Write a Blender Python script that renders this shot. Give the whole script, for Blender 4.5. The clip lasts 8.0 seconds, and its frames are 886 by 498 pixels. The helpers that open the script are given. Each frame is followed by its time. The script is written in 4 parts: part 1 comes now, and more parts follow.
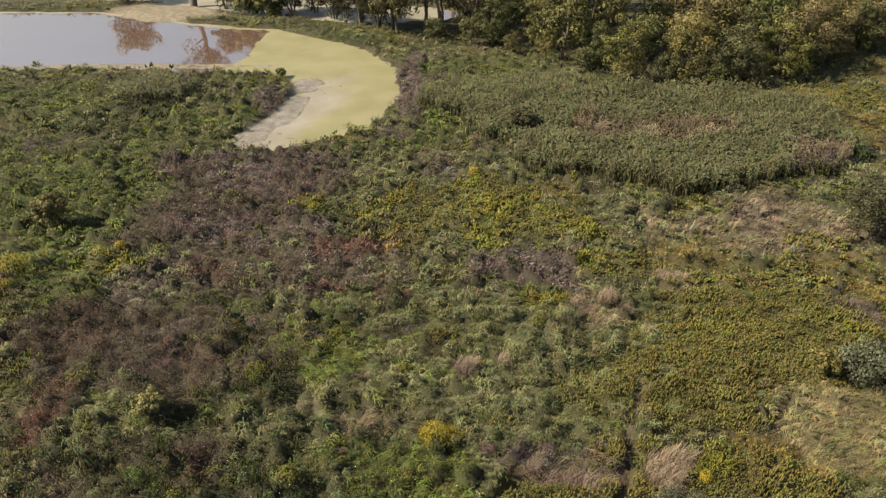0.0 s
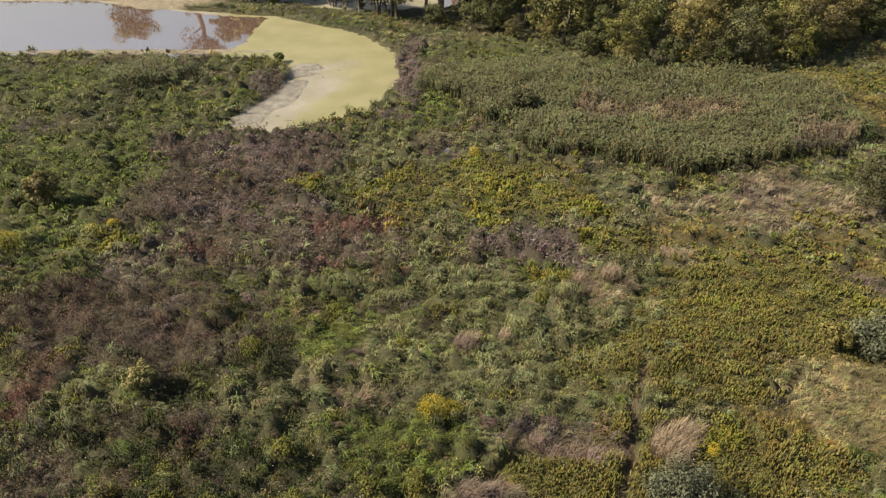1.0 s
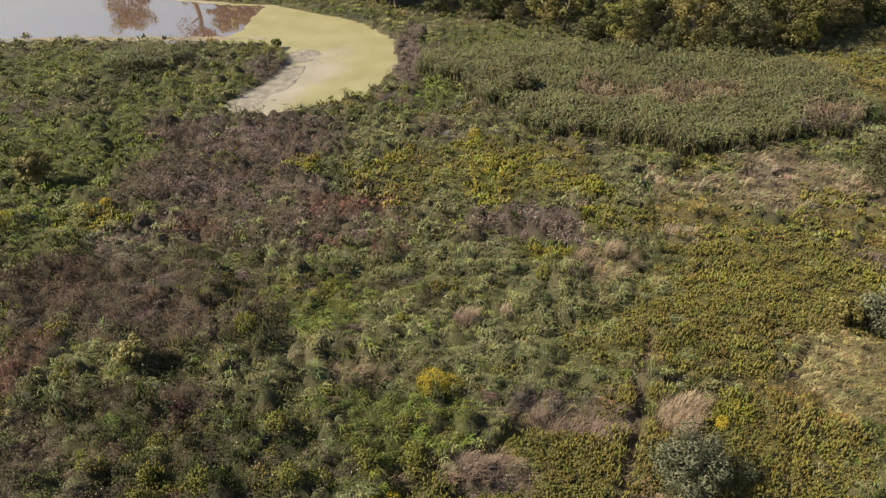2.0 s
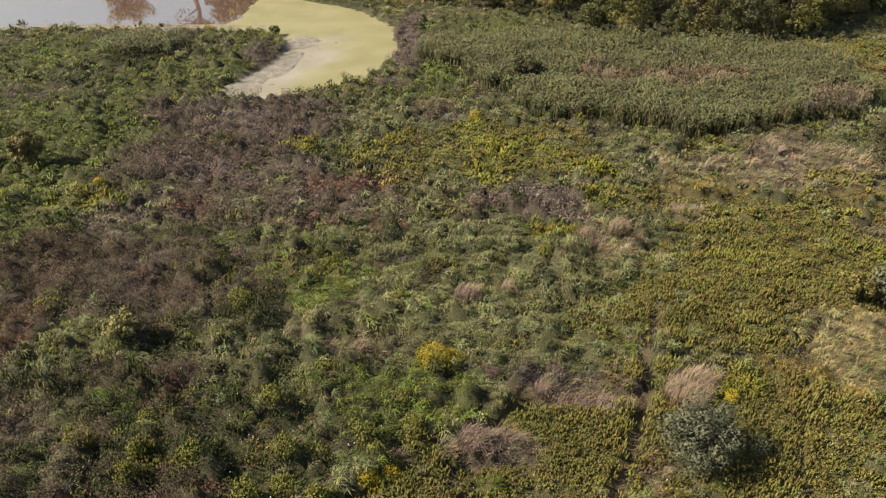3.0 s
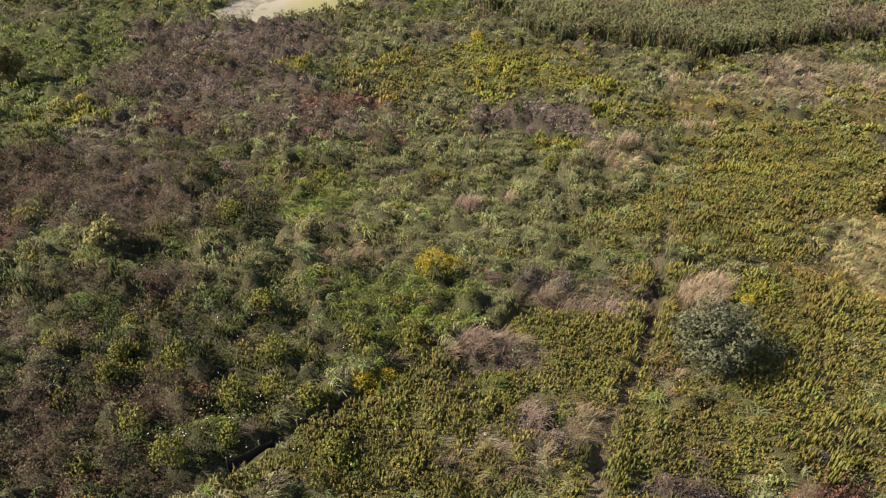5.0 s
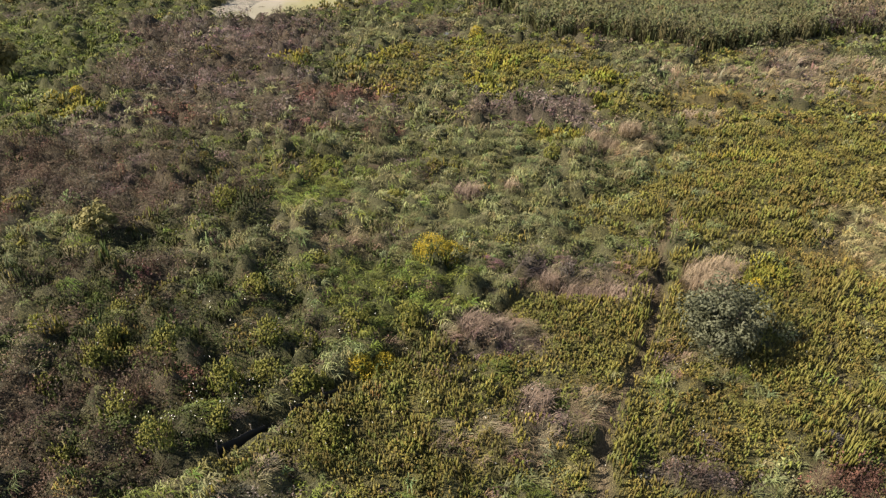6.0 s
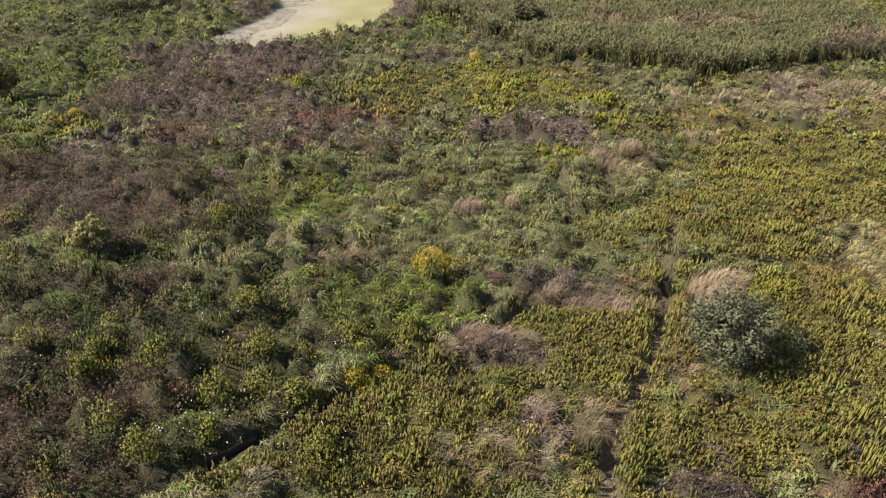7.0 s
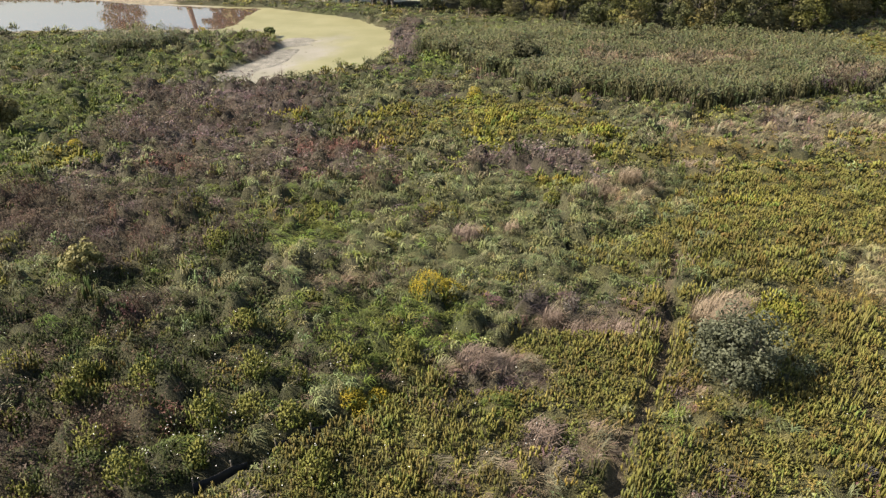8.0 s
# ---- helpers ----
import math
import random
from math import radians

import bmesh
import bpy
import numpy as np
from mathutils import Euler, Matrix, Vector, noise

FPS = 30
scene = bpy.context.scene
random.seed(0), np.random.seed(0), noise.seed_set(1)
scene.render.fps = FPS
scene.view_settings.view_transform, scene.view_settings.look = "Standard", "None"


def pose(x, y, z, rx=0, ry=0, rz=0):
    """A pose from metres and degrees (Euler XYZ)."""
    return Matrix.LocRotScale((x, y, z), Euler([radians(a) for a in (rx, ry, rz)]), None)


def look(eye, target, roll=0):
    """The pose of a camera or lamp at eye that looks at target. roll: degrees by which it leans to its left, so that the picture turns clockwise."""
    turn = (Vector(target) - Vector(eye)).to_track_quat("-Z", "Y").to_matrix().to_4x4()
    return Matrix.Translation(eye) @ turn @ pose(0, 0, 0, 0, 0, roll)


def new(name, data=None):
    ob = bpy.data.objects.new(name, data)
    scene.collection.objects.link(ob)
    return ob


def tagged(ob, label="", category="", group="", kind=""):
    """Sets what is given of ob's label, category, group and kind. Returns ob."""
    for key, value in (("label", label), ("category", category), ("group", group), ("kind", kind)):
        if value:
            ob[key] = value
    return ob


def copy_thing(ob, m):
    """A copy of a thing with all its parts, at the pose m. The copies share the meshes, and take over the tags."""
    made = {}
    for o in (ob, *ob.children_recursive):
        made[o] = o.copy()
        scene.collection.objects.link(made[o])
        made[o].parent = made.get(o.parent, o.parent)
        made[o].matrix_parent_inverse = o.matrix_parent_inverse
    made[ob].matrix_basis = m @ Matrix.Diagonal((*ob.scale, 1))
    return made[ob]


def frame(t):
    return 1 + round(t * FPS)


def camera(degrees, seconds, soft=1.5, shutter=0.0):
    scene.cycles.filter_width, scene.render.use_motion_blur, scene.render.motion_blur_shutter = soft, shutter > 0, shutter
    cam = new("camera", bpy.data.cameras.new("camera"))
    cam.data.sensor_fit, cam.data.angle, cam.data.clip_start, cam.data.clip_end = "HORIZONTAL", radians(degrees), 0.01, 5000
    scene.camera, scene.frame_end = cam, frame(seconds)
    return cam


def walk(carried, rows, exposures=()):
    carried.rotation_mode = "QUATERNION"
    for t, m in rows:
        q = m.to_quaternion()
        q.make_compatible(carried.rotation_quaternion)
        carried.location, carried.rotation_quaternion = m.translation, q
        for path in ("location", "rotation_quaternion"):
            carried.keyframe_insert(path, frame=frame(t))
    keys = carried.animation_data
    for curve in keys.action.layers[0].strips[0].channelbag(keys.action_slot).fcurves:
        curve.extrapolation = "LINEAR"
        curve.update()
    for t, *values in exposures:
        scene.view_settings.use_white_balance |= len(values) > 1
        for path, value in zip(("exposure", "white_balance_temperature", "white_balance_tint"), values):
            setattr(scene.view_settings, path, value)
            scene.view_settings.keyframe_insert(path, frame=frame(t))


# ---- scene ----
cam = camera(66.0, 8.0, soft=1.38)
PATH = [
    (0, (0.042, -0.503, 25.879), (0.001, 1.173, 24.789), -0.7),
    (0.5, (0.039, -0.488, 24.949), (-0.003, 1.188, 23.859), -0.7),
    (1, (0.059, -0.482, 24.082), (0.017, 1.194, 22.992), -0.7),
    (1.5, (0.047, -0.517, 23.243), (0.007, 1.16, 22.154), -0.7),
    (3, (-0.004, -0.507, 20.724), (-0.044, 1.174, 19.641), -0.7),
    (3.5, (-0.016, -0.505, 19.951), (-0.056, 1.178, 18.87), -0.7),
    (4, (-0.045, -0.531, 19.188), (-0.083, 1.135, 18.082), -0.6),
    (4.5, (-0.063, -0.506, 18.474), (-0.1, 1.118, 17.308), -0.7),
    (5, (-0.081, -0.521, 17.749), (-0.118, 1.096, 16.572), -0.6),
    (6.5, (-0.041, -0.591, 15.903), (-0.078, 1.07, 14.79), -0.7),
    (7, (-0.027, -0.631, 15.364), (-0.064, 1.065, 14.305), -0.7),
    (7.5, (-0.011, -0.632, 14.881), (-0.047, 1.098, 13.878), -0.7),
    (8, (-0.003, -0.656, 14.391), (-0.039, 1.106, 13.446), -0.7),
]
EXPOSURES = [(0, 0.6, 6720, 11), (1.5, 0.64, 6750, 11), (3.5, 0.69, 6720, 11), (5, 0.79, 6680, 11), (6.5, 0.85, 6500, 12), (8, 0.9, 6270, 11)]
walk(cam, [(t, look(eye, target, roll)) for t, eye, target, roll in PATH], EXPOSURES)

# ---- world, sun and exposure ----
SUN_ELEVATION, SUN_AZIMUTH = 40.0, 186.0  # degrees; azimuth counted from +x, anticlockwise, of where the sun stands
world = bpy.data.worlds.new("sky")
scene.world = world
world.use_nodes = True
wn = world.node_tree.nodes
sky = wn.new("ShaderNodeTexSky")
sky.sky_type, sky.sun_disc = "NISHITA", False
sky.sun_elevation, sky.sun_rotation = radians(SUN_ELEVATION), radians(90 - SUN_AZIMUTH)
sky.air_density, sky.dust_density = 1.35, 2.6
wn["Background"].inputs["Strength"].default_value = 0.078
world.node_tree.links.new(sky.outputs[0], wn["Background"].inputs["Color"])
sun = new("sun", bpy.data.lights.new("sun", "SUN"))
sun.data.energy, sun.data.angle, sun.data.color = 5.8, radians(0.6), (1.0, 0.885, 0.72)
az, el = radians(SUN_AZIMUTH), radians(SUN_ELEVATION)
sun.matrix_world = look((60 * math.cos(az) * math.cos(el), 60 * math.sin(az) * math.cos(el), 60 * math.sin(el)), (0, 0, 0))

# ---- small helpers ----


def lin(r, g, b):
    """Linear colour from 0-255 display values."""
    return tuple((c / 255 / 12.92) if c < 10 else ((c / 255 + 0.055) / 1.055) ** 2.4 for c in (r, g, b))


TABLES = {}


def lattice(x, y, size, seed):
    """Smooth value noise, 0 to 1."""
    if seed not in TABLES:
        TABLES[seed] = np.random.RandomState(seed).rand(256, 256)
    tab = TABLES[seed]
    u, v = np.asarray(x, float) / size + 77.3, np.asarray(y, float) / size + 31.7
    i, j = np.floor(u).astype(int), np.floor(v).astype(int)
    fu, fv = u - i, v - j
    fu, fv = fu * fu * (3 - 2 * fu), fv * fv * (3 - 2 * fv)
    i0, i1, j0, j1 = i % 256, (i + 1) % 256, j % 256, (j + 1) % 256
    return (tab[i0, j0] * (1 - fu) + tab[i1, j0] * fu) * (1 - fv) + (tab[i0, j1] * (1 - fu) + tab[i1, j1] * fu) * fv


def fbm(x, y, size, seed):
    return 0.55 * lattice(x, y, size, seed) + 0.29 * lattice(x, y, size / 2.1, seed + 1) + 0.16 * lattice(x, y, size / 4.3, seed + 2)


def colonies(x, y, size, seed):
    """Nearest and second nearest of scattered seeds: both distances, and a number 0 to 1 that names the nearest."""
    for i in range(3):
        if seed + i not in TABLES:
            TABLES[seed + i] = np.random.RandomState(seed + i).rand(512, 512)
    tabs = [TABLES[seed + i] for i in range(3)]
    i, j = np.floor(x / size).astype(int), np.floor(y / size).astype(int)
    d1, d2, name = np.full(len(x), 9e9), np.full(len(x), 9e9), np.zeros(len(x))
    for a in (-1, 0, 1):
        for b in (-1, 0, 1):
            p, q = (i + a) % 512, (j + b) % 512
            d = np.hypot((i + a + 0.1 + 0.8 * tabs[0][p, q]) * size - x, (j + b + 0.1 + 0.8 * tabs[1][p, q]) * size - y)
            near = d < d1
            d2 = np.where(near, d1, np.minimum(d2, d))
            name = np.where(near, tabs[2][p, q], name)
            d1 = np.where(near, d, d1)
    return d1, d2, name


def smooth(lo, hi, v):
    t = np.clip((v - lo) / (hi - lo), 0, 1)
    return t * t * (3 - 2 * t)


def along(points, x, y):
    """Distance to a line through points (x, y, width), less its width there."""
    best = np.full(np.shape(x), 1e9)
    for (ax, ay, aw), (bx, by, bw) in zip(points, points[1:]):
        dx, dy = bx - ax, by - ay
        t = np.clip(((x - ax) * dx + (y - ay) * dy) / (dx * dx + dy * dy), 0, 1)
        best = np.minimum(best, np.hypot(x - ax - t * dx, y - ay - t * dy) - (aw + t * (bw - aw)))
    return best


# ---- the lie of the land ----
WATER = -0.35
BACKWATER = [(-19.4, 57.9, 1.2), (-16.2, 60.3, 4.2), (-13.0, 65.0, 5.7), (-12.0, 72.0, 5.9), (-13.6, 78.0, 6.0), (-18.5, 84.0, 6.6), (-29.0, 87.6, 9.4),
             (-42.0, 90.0, 10.6), (-58.0, 93.0, 14.0), (-90.0, 93.0, 14.5)]
FAR_POOL = [(-80.0, 128.0, 8.0), (-48.0, 119.0, 6.5), (-27.0, 110.5, 7.0), (-14.0, 104.5, 5.5), (-4.0, 104.0, 4.0)]
DITCH = [(7.7, 19.9, 0), (5.2, 19.8, 0), (3.1, 20.1, 0), (1.3, 18.8, 0), (-0.5, 17.7, 0), (-1.8, 16.7, 0), (-3.7, 15.1, 0), (-5.2, 14.1, 0), (-6.0, 13.5, 0), (-7.1, 12.5, 0), (-9.0, 11.0, 0)]
TRACK = [(9.8, 26.6, 0.0), (9.5, 25.2, 0.07), (8.6, 23.2, 0.06), (7.8, 20.2, 0.07),
         (6.9, 17.7, 0.07), (5.8, 15.6, 0.08), (4.8, 14.1, 0.10), (4.2, 12.3, 0.10), (3.6, 8.0, 0.09), (2.0, 0.0, 0.07)]
SIDE_TRACK = [(17.6, 25.6, 0.0), (15.9, 23.6, 0.02), (13.6, 18.6, -0.05), (12.4, 16.0, 0.04), (12.7, 14.3, 0.06), (11.2, 12.6, 0.05), (9.3, 11.0, 0.04), (7.5, 9.0, 0.0)]


def shore(x, y):
    d = np.minimum(along(BACKWATER, x, y), along(FAR_POOL, x, y))
    return d + 1.5 * (fbm(x, y, 4.0, 11) - 0.5)


def mud_at(x, y):
    a = np.hypot((x + 18.2 - 0.28 * (y - 63)) / 2.3, (y - 64) / 8.5)
    b = np.hypot((x + 16.8) / 2.6, (y - 73.2) / 3.2)
    c = np.hypot((x + 40.0) / 22.0, (y - 80.4) / 1.2)
    d = np.hypot((x + 44.5) / 9.0, (y - 105.5) / 5.5)
    return smooth(1.25, 0.7, np.minimum(np.minimum(a, b), np.minimum(c, d)) + 0.5 * (fbm(x, y, 2.5, 17) - 0.5))


def evenness(w):
    """1 where the growth is level, 0 where it stands in mounds."""
    return np.minimum(1, w[:, K["olive"]] + 0.6 * w[:, K["yellow"]] + 0.6 * w[:, K["straw"]] + 0.2 * w[:, K["brown"]] + 0.3 * w[:, K["tan"]] + 0.8 * w[:, K["reed"]])


def mounds(x, y, w):
    """Hummocks, 0 to about 1, with gaps between, and the number of the colony on each."""
    bx = x + 1.0 * (fbm(x, y, 1.1, 151) - 0.5) + 2.4 * (lattice(x, y, 5.0, 155) - 0.5)
    by = y + 1.0 * (fbm(x, y, 1.1, 161) - 0.5) + 2.4 * (lattice(x, y, 5.0, 165) - 0.5)
    d1, d2, name = colonies(bx, by * 1.15, 1.15, 300)
    e1, e2, broad = colonies(bx, by, 2.7, 340)
    dome = 0.62 * smooth(0.0, 0.55, (d2 - d1) / 1.15) * (0.25 + 1.2 * np.modf(name * 23.1)[0] ** 1.5) + 0.38 * smooth(0.0, 0.5, (e2 - e1) / 2.7)
    even = evenness(w)
    return dome * (1 - even) + 0.5 * even, name, broad


def land(x, y):
    shape = np.shape(x)
    x, y = np.atleast_1d(np.asarray(x, float)).ravel(), np.atleast_1d(np.asarray(y, float)).ravel()
    z = 0.35 * (fbm(x, y, 24, 3) - 0.5) + 0.22 * (fbm(x, y, 4, 5) - 0.5)
    near = smooth(120, 60, y) * smooth(-20, 5, y) * smooth(90, 60, np.abs(x))
    z = z + 1.1 * (mounds(x, y, weights(x, y))[0] - 0.42) * near
    z = z - 0.6 * np.exp(-((along(DITCH, x, y) / 0.3) ** 2)) - 0.35 * np.exp(-((np.maximum(along(TRACK, x, y), 0) / 0.18) ** 2)) - 0.3 * np.exp(-((np.maximum(along(SIDE_TRACK, x, y), 0) / 0.16) ** 2))
    t = smooth(-1.3, 1.0, shore(x, y))
    z = -0.95 + (z + 0.95) * t
    m = mud_at(x, y)
    return np.maximum(z, -0.95 + m * (0.62 + 0.1 * (fbm(x, y, 1.3, 19) - 0.3))).reshape(shape)


# ---- materials ----


def material(name):
    m = bpy.data.materials.new(name)
    m.use_nodes = True
    t = m.node_tree
    return m, t.nodes, t.links, t.nodes["Principled BSDF"]


def mixed(nodes, links, kind, a, b, fac=1.0):
    n = nodes.new("ShaderNodeMix")
    n.data_type, n.blend_type = "RGBA", kind
    for s, v in ((0, fac), (6, a), (7, b)):
        if hasattr(v, "links"):
            links.new(v, n.inputs[s])
        else:
            n.inputs[s].default_value = (*v, 1) if isinstance(v, tuple) else v
    return n.outputs[2]


def noise_tex(nodes, links, scale, detail=3.0, coords="Object"):
    c = nodes.new("ShaderNodeTexCoord")
    n = nodes.new("ShaderNodeTexNoise")
    n.inputs["Scale"].default_value, n.inputs["Detail"].default_value = scale, detail
    links.new(c.outputs[coords], n.inputs["Vector"])
    return n.outputs["Fac"]


def ranged(nodes, links, source, lo, hi, a=0.0, b=1.0):
    n = nodes.new("ShaderNodeMapRange")
    for s, v in zip((1, 2, 3, 4), (a, b, lo, hi)):
        n.inputs[s].default_value = v
    links.new(source, n.inputs[0])
    return n.outputs[0]


def bumped(nodes, links, bsdf, source, strength, distance):
    n = nodes.new("ShaderNodeBump")
    n.inputs["Strength"].default_value, n.inputs["Distance"].default_value = strength, distance
    links.new(source, n.inputs["Height"])
    links.new(n.outputs[0], bsdf.inputs["Normal"])


def plant_material(name, gloss=0.55, glow_through=0.24, spread=0.35, by_object=False, colour=None):
    """Leaves and blades: colour from the mesh, varied blade by blade and in broad patches."""
    m, nodes, links, bsdf = material(name)
    if colour is None:
        att = nodes.new("ShaderNodeAttribute")
        att.attribute_name = "tint"
        base = att.outputs["Color"]
    else:
        rgb = nodes.new("ShaderNodeRGB")
        rgb.outputs[0].default_value = (*colour, 1)
        base = rgb.outputs[0]
    geo = nodes.new("ShaderNodeNewGeometry")
    island = ranged(nodes, links, geo.outputs["Random Per Island"], 1 - spread, 1 + spread)
    broad = ranged(nodes, links, noise_tex(nodes, links, 0.35), 0.8, 1.2, 0.3, 0.7)
    val = nodes.new("ShaderNodeMath")
    val.operation = "MULTIPLY"
    links.new(island, val.inputs[0])
    links.new(broad, val.inputs[1])
    hsv = nodes.new("ShaderNodeHueSaturation")
    links.new(base, hsv.inputs["Color"])
    links.new(val.outputs[0], hsv.inputs["Value"])
    if by_object:
        info = nodes.new("ShaderNodeObjectInfo")
        links.new(ranged(nodes, links, info.outputs["Random"], 0.482, 0.512), hsv.inputs["Hue"])
        links.new(ranged(nodes, links, info.outputs["Random"], 0.8, 1.05), hsv.inputs["Saturation"])
    else:
        links.new(ranged(nodes, links, noise_tex(nodes, links, 1.3), 0.493, 0.511, 0.3, 0.7), hsv.inputs["Hue"])
    links.new(hsv.outputs[0], bsdf.inputs["Base Color"])
    bsdf.inputs["Roughness"].default_value = gloss
    bsdf.inputs["Specular IOR Level"].default_value = 0.3
    lit = nodes.new("ShaderNodeBsdfTranslucent")
    links.new(hsv.outputs[0], lit.inputs["Color"])
    mix = nodes.new("ShaderNodeMixShader")
    mix.inputs[0].default_value = glow_through
    links.new(bsdf.outputs[0], mix.inputs[1])
    links.new(lit.outputs[0], mix.inputs[2])
    links.new(mix.outputs[0], nodes["Material Output"].inputs["Surface"])
    return m


def plain_material(name, a, b, scale, rough=0.85, bump=0.3, size=0.02):
    m, nodes, links, bsdf = material(name)
    fac = ranged(nodes, links, noise_tex(nodes, links, scale, 6), 0, 1, 0.3, 0.7)
    col = mixed(nodes, links, "MIX", a, b, fac)
    fine = noise_tex(nodes, links, scale * 9, 4)
    links.new(mixed(nodes, links, "MULTIPLY", col, mixed(nodes, links, "MIX", (0.65, 0.65, 0.65), (1.2, 1.2, 1.2), fine)), bsdf.inputs["Base Color"])
    bsdf.inputs["Roughness"].default_value = rough
    bumped(nodes, links, bsdf, fine, bump, size)
    return m


M_LEAF = plant_material("foliage", 0.75, 0.2, spread=0.11)
M_GRASS = plant_material("grass_blades", 0.6, 0.18, 0.15)
M_REED = plant_material("reed_blades", 0.6, 0.16, 0.15)
M_TREE = plant_material("tree_leaves", 0.65, 0.18, 0.14, True)
M_BARK = plain_material("bark", (0.09, 0.075, 0.06), (0.2, 0.17, 0.14), 3.0, 0.9, 0.8, 0.05)
M_STAKE = plain_material("weathered_wood", (0.16, 0.13, 0.1), (0.3, 0.26, 0.21), 6.0)
M_FABRIC = plain_material("black_fabric", (0.008, 0.008, 0.009), (0.02, 0.02, 0.021), 5.0, 0.75, 0.2, 0.01)

M_GROUND, nodes, links, bsdf = material("ground")
att = nodes.new("ShaderNodeAttribute")
att.attribute_name = "tint"
coarse = ranged(nodes, links, noise_tex(nodes, links, 1.2, 6), 0.7, 1.25, 0.3, 0.7)
fine = ranged(nodes, links, noise_tex(nodes, links, 22, 9), 0, 1, 0.34, 0.66)
col = mixed(nodes, links, "MULTIPLY", att.outputs["Color"], mixed(nodes, links, "MIX", (0.5, 0.5, 0.5), (1.6, 1.6, 1.57), fine))
val = nodes.new("ShaderNodeHueSaturation")
links.new(col, val.inputs["Color"])
links.new(coarse, val.inputs["Value"])
links.new(val.outputs[0], bsdf.inputs["Base Color"])
bsdf.inputs["Roughness"].default_value = 0.95
bumped(nodes, links, bsdf, fine, 0.8, 0.07)

M_WATER, nodes, links, bsdf = material("turbid_water")
fac = ranged(nodes, links, noise_tex(nodes, links, 0.15, 3), 0, 1, 0.3, 0.7)
links.new(mixed(nodes, links, "MIX", (0.225, 0.14, 0.105), (0.255, 0.165, 0.13), fac), bsdf.inputs["Base Color"])
bsdf.inputs["Roughness"].default_value = 0.04
bsdf.inputs["IOR"].default_value = 2.8
bsdf.inputs["Coat Weight"].default_value, bsdf.inputs["Coat Roughness"].default_value, bsdf.inputs["Coat IOR"].default_value = 1.0, 0.03, 6.0
bumped(nodes, links, bsdf, noise_tex(nodes, links, 1.6, 2), 0.03, 0.02)

M_DUCKWEED, nodes, links, bsdf = material("duckweed")
patch = ranged(nodes, links, noise_tex(nodes, links, 0.28, 5), 0, 1, 0.35, 0.65)
fine = noise_tex(nodes, links, 7, 6)
att = nodes.new("ShaderNodeAttribute")
att.attribute_name = "tint"
col = mixed(nodes, links, "MULTIPLY", att.outputs["Color"], mixed(nodes, links, "MIX", (0.9, 0.9, 0.84), (1.12, 1.1, 1.15), patch))
links.new(mixed(nodes, links, "MULTIPLY", col, mixed(nodes, links, "MIX", (0.8, 0.8, 0.8), (1.12, 1.12, 1.12), fine)), bsdf.inputs["Base Color"])
bsdf.inputs["Roughness"].default_value = 0.6
bumped(nodes, links, bsdf, fine, 0.25, 0.01)

# ---- meshes from arrays ----


def sheet(name, verts, faces, mat, tint=None):
    """A mesh from arrays; faces all triangles or all quads; tint: a colour for each vertex."""
    verts, faces = np.asarray(verts, np.float32), np.asarray(faces, np.int32)
    me = bpy.data.meshes.new(name)
    n, k = faces.shape
    me.vertices.add(len(verts))
    me.vertices.foreach_set("co", verts.ravel())
    me.loops.add(n * k)
    me.loops.foreach_set("vertex_index", faces.ravel())
    me.polygons.add(n)
    me.polygons.foreach_set("loop_start", np.arange(0, n * k, k, dtype=np.int32))
    me.polygons.foreach_set("loop_total", np.full(n, k, np.int32))
    me.update(calc_edges=True)
    if tint is not None:
        layer = me.attributes.new("tint", "FLOAT_COLOR", "POINT")
        layer.data.foreach_set("color", np.c_[tint, np.ones(len(tint))].astype(np.float32).ravel())
    me.materials.append(mat)
    return me


def part(name, me, parent, label=""):
    ob = new(name, me)
    ob.parent = parent
    return tagged(ob, label)


def thing(name, x, y, label, category, group="", turn=0.0):
    ob = new(name)
    ob.matrix_basis = pose(x, y, float(land(x, y)), 0, 0, turn)
    return tagged(ob, label, category, group)


# ---- what grows where ----
KINDS = ["umber", "green", "sage", "olive", "yellow", "brown", "russet", "mauve", "tan", "straw", "dark", "reed", "orange"]
K = {k: i for i, k in enumerate(KINDS)}
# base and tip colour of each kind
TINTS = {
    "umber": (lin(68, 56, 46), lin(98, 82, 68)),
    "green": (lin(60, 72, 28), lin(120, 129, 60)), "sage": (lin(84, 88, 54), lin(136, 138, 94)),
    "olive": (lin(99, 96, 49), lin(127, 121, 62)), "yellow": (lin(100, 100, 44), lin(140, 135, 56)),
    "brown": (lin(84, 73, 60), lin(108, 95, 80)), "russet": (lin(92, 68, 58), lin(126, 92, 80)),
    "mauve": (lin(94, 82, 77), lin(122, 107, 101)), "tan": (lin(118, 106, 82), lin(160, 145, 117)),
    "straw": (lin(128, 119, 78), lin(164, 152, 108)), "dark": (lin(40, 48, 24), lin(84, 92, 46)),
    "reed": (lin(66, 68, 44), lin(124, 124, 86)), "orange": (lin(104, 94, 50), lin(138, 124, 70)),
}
ZONES = []


def patch(kind, x, y, rx, ry, strength):
    """A stand of one kind of plant: its middle, half sizes and how thickly it grows."""
    ZONES.append((kind, x, y, rx, ry, strength))


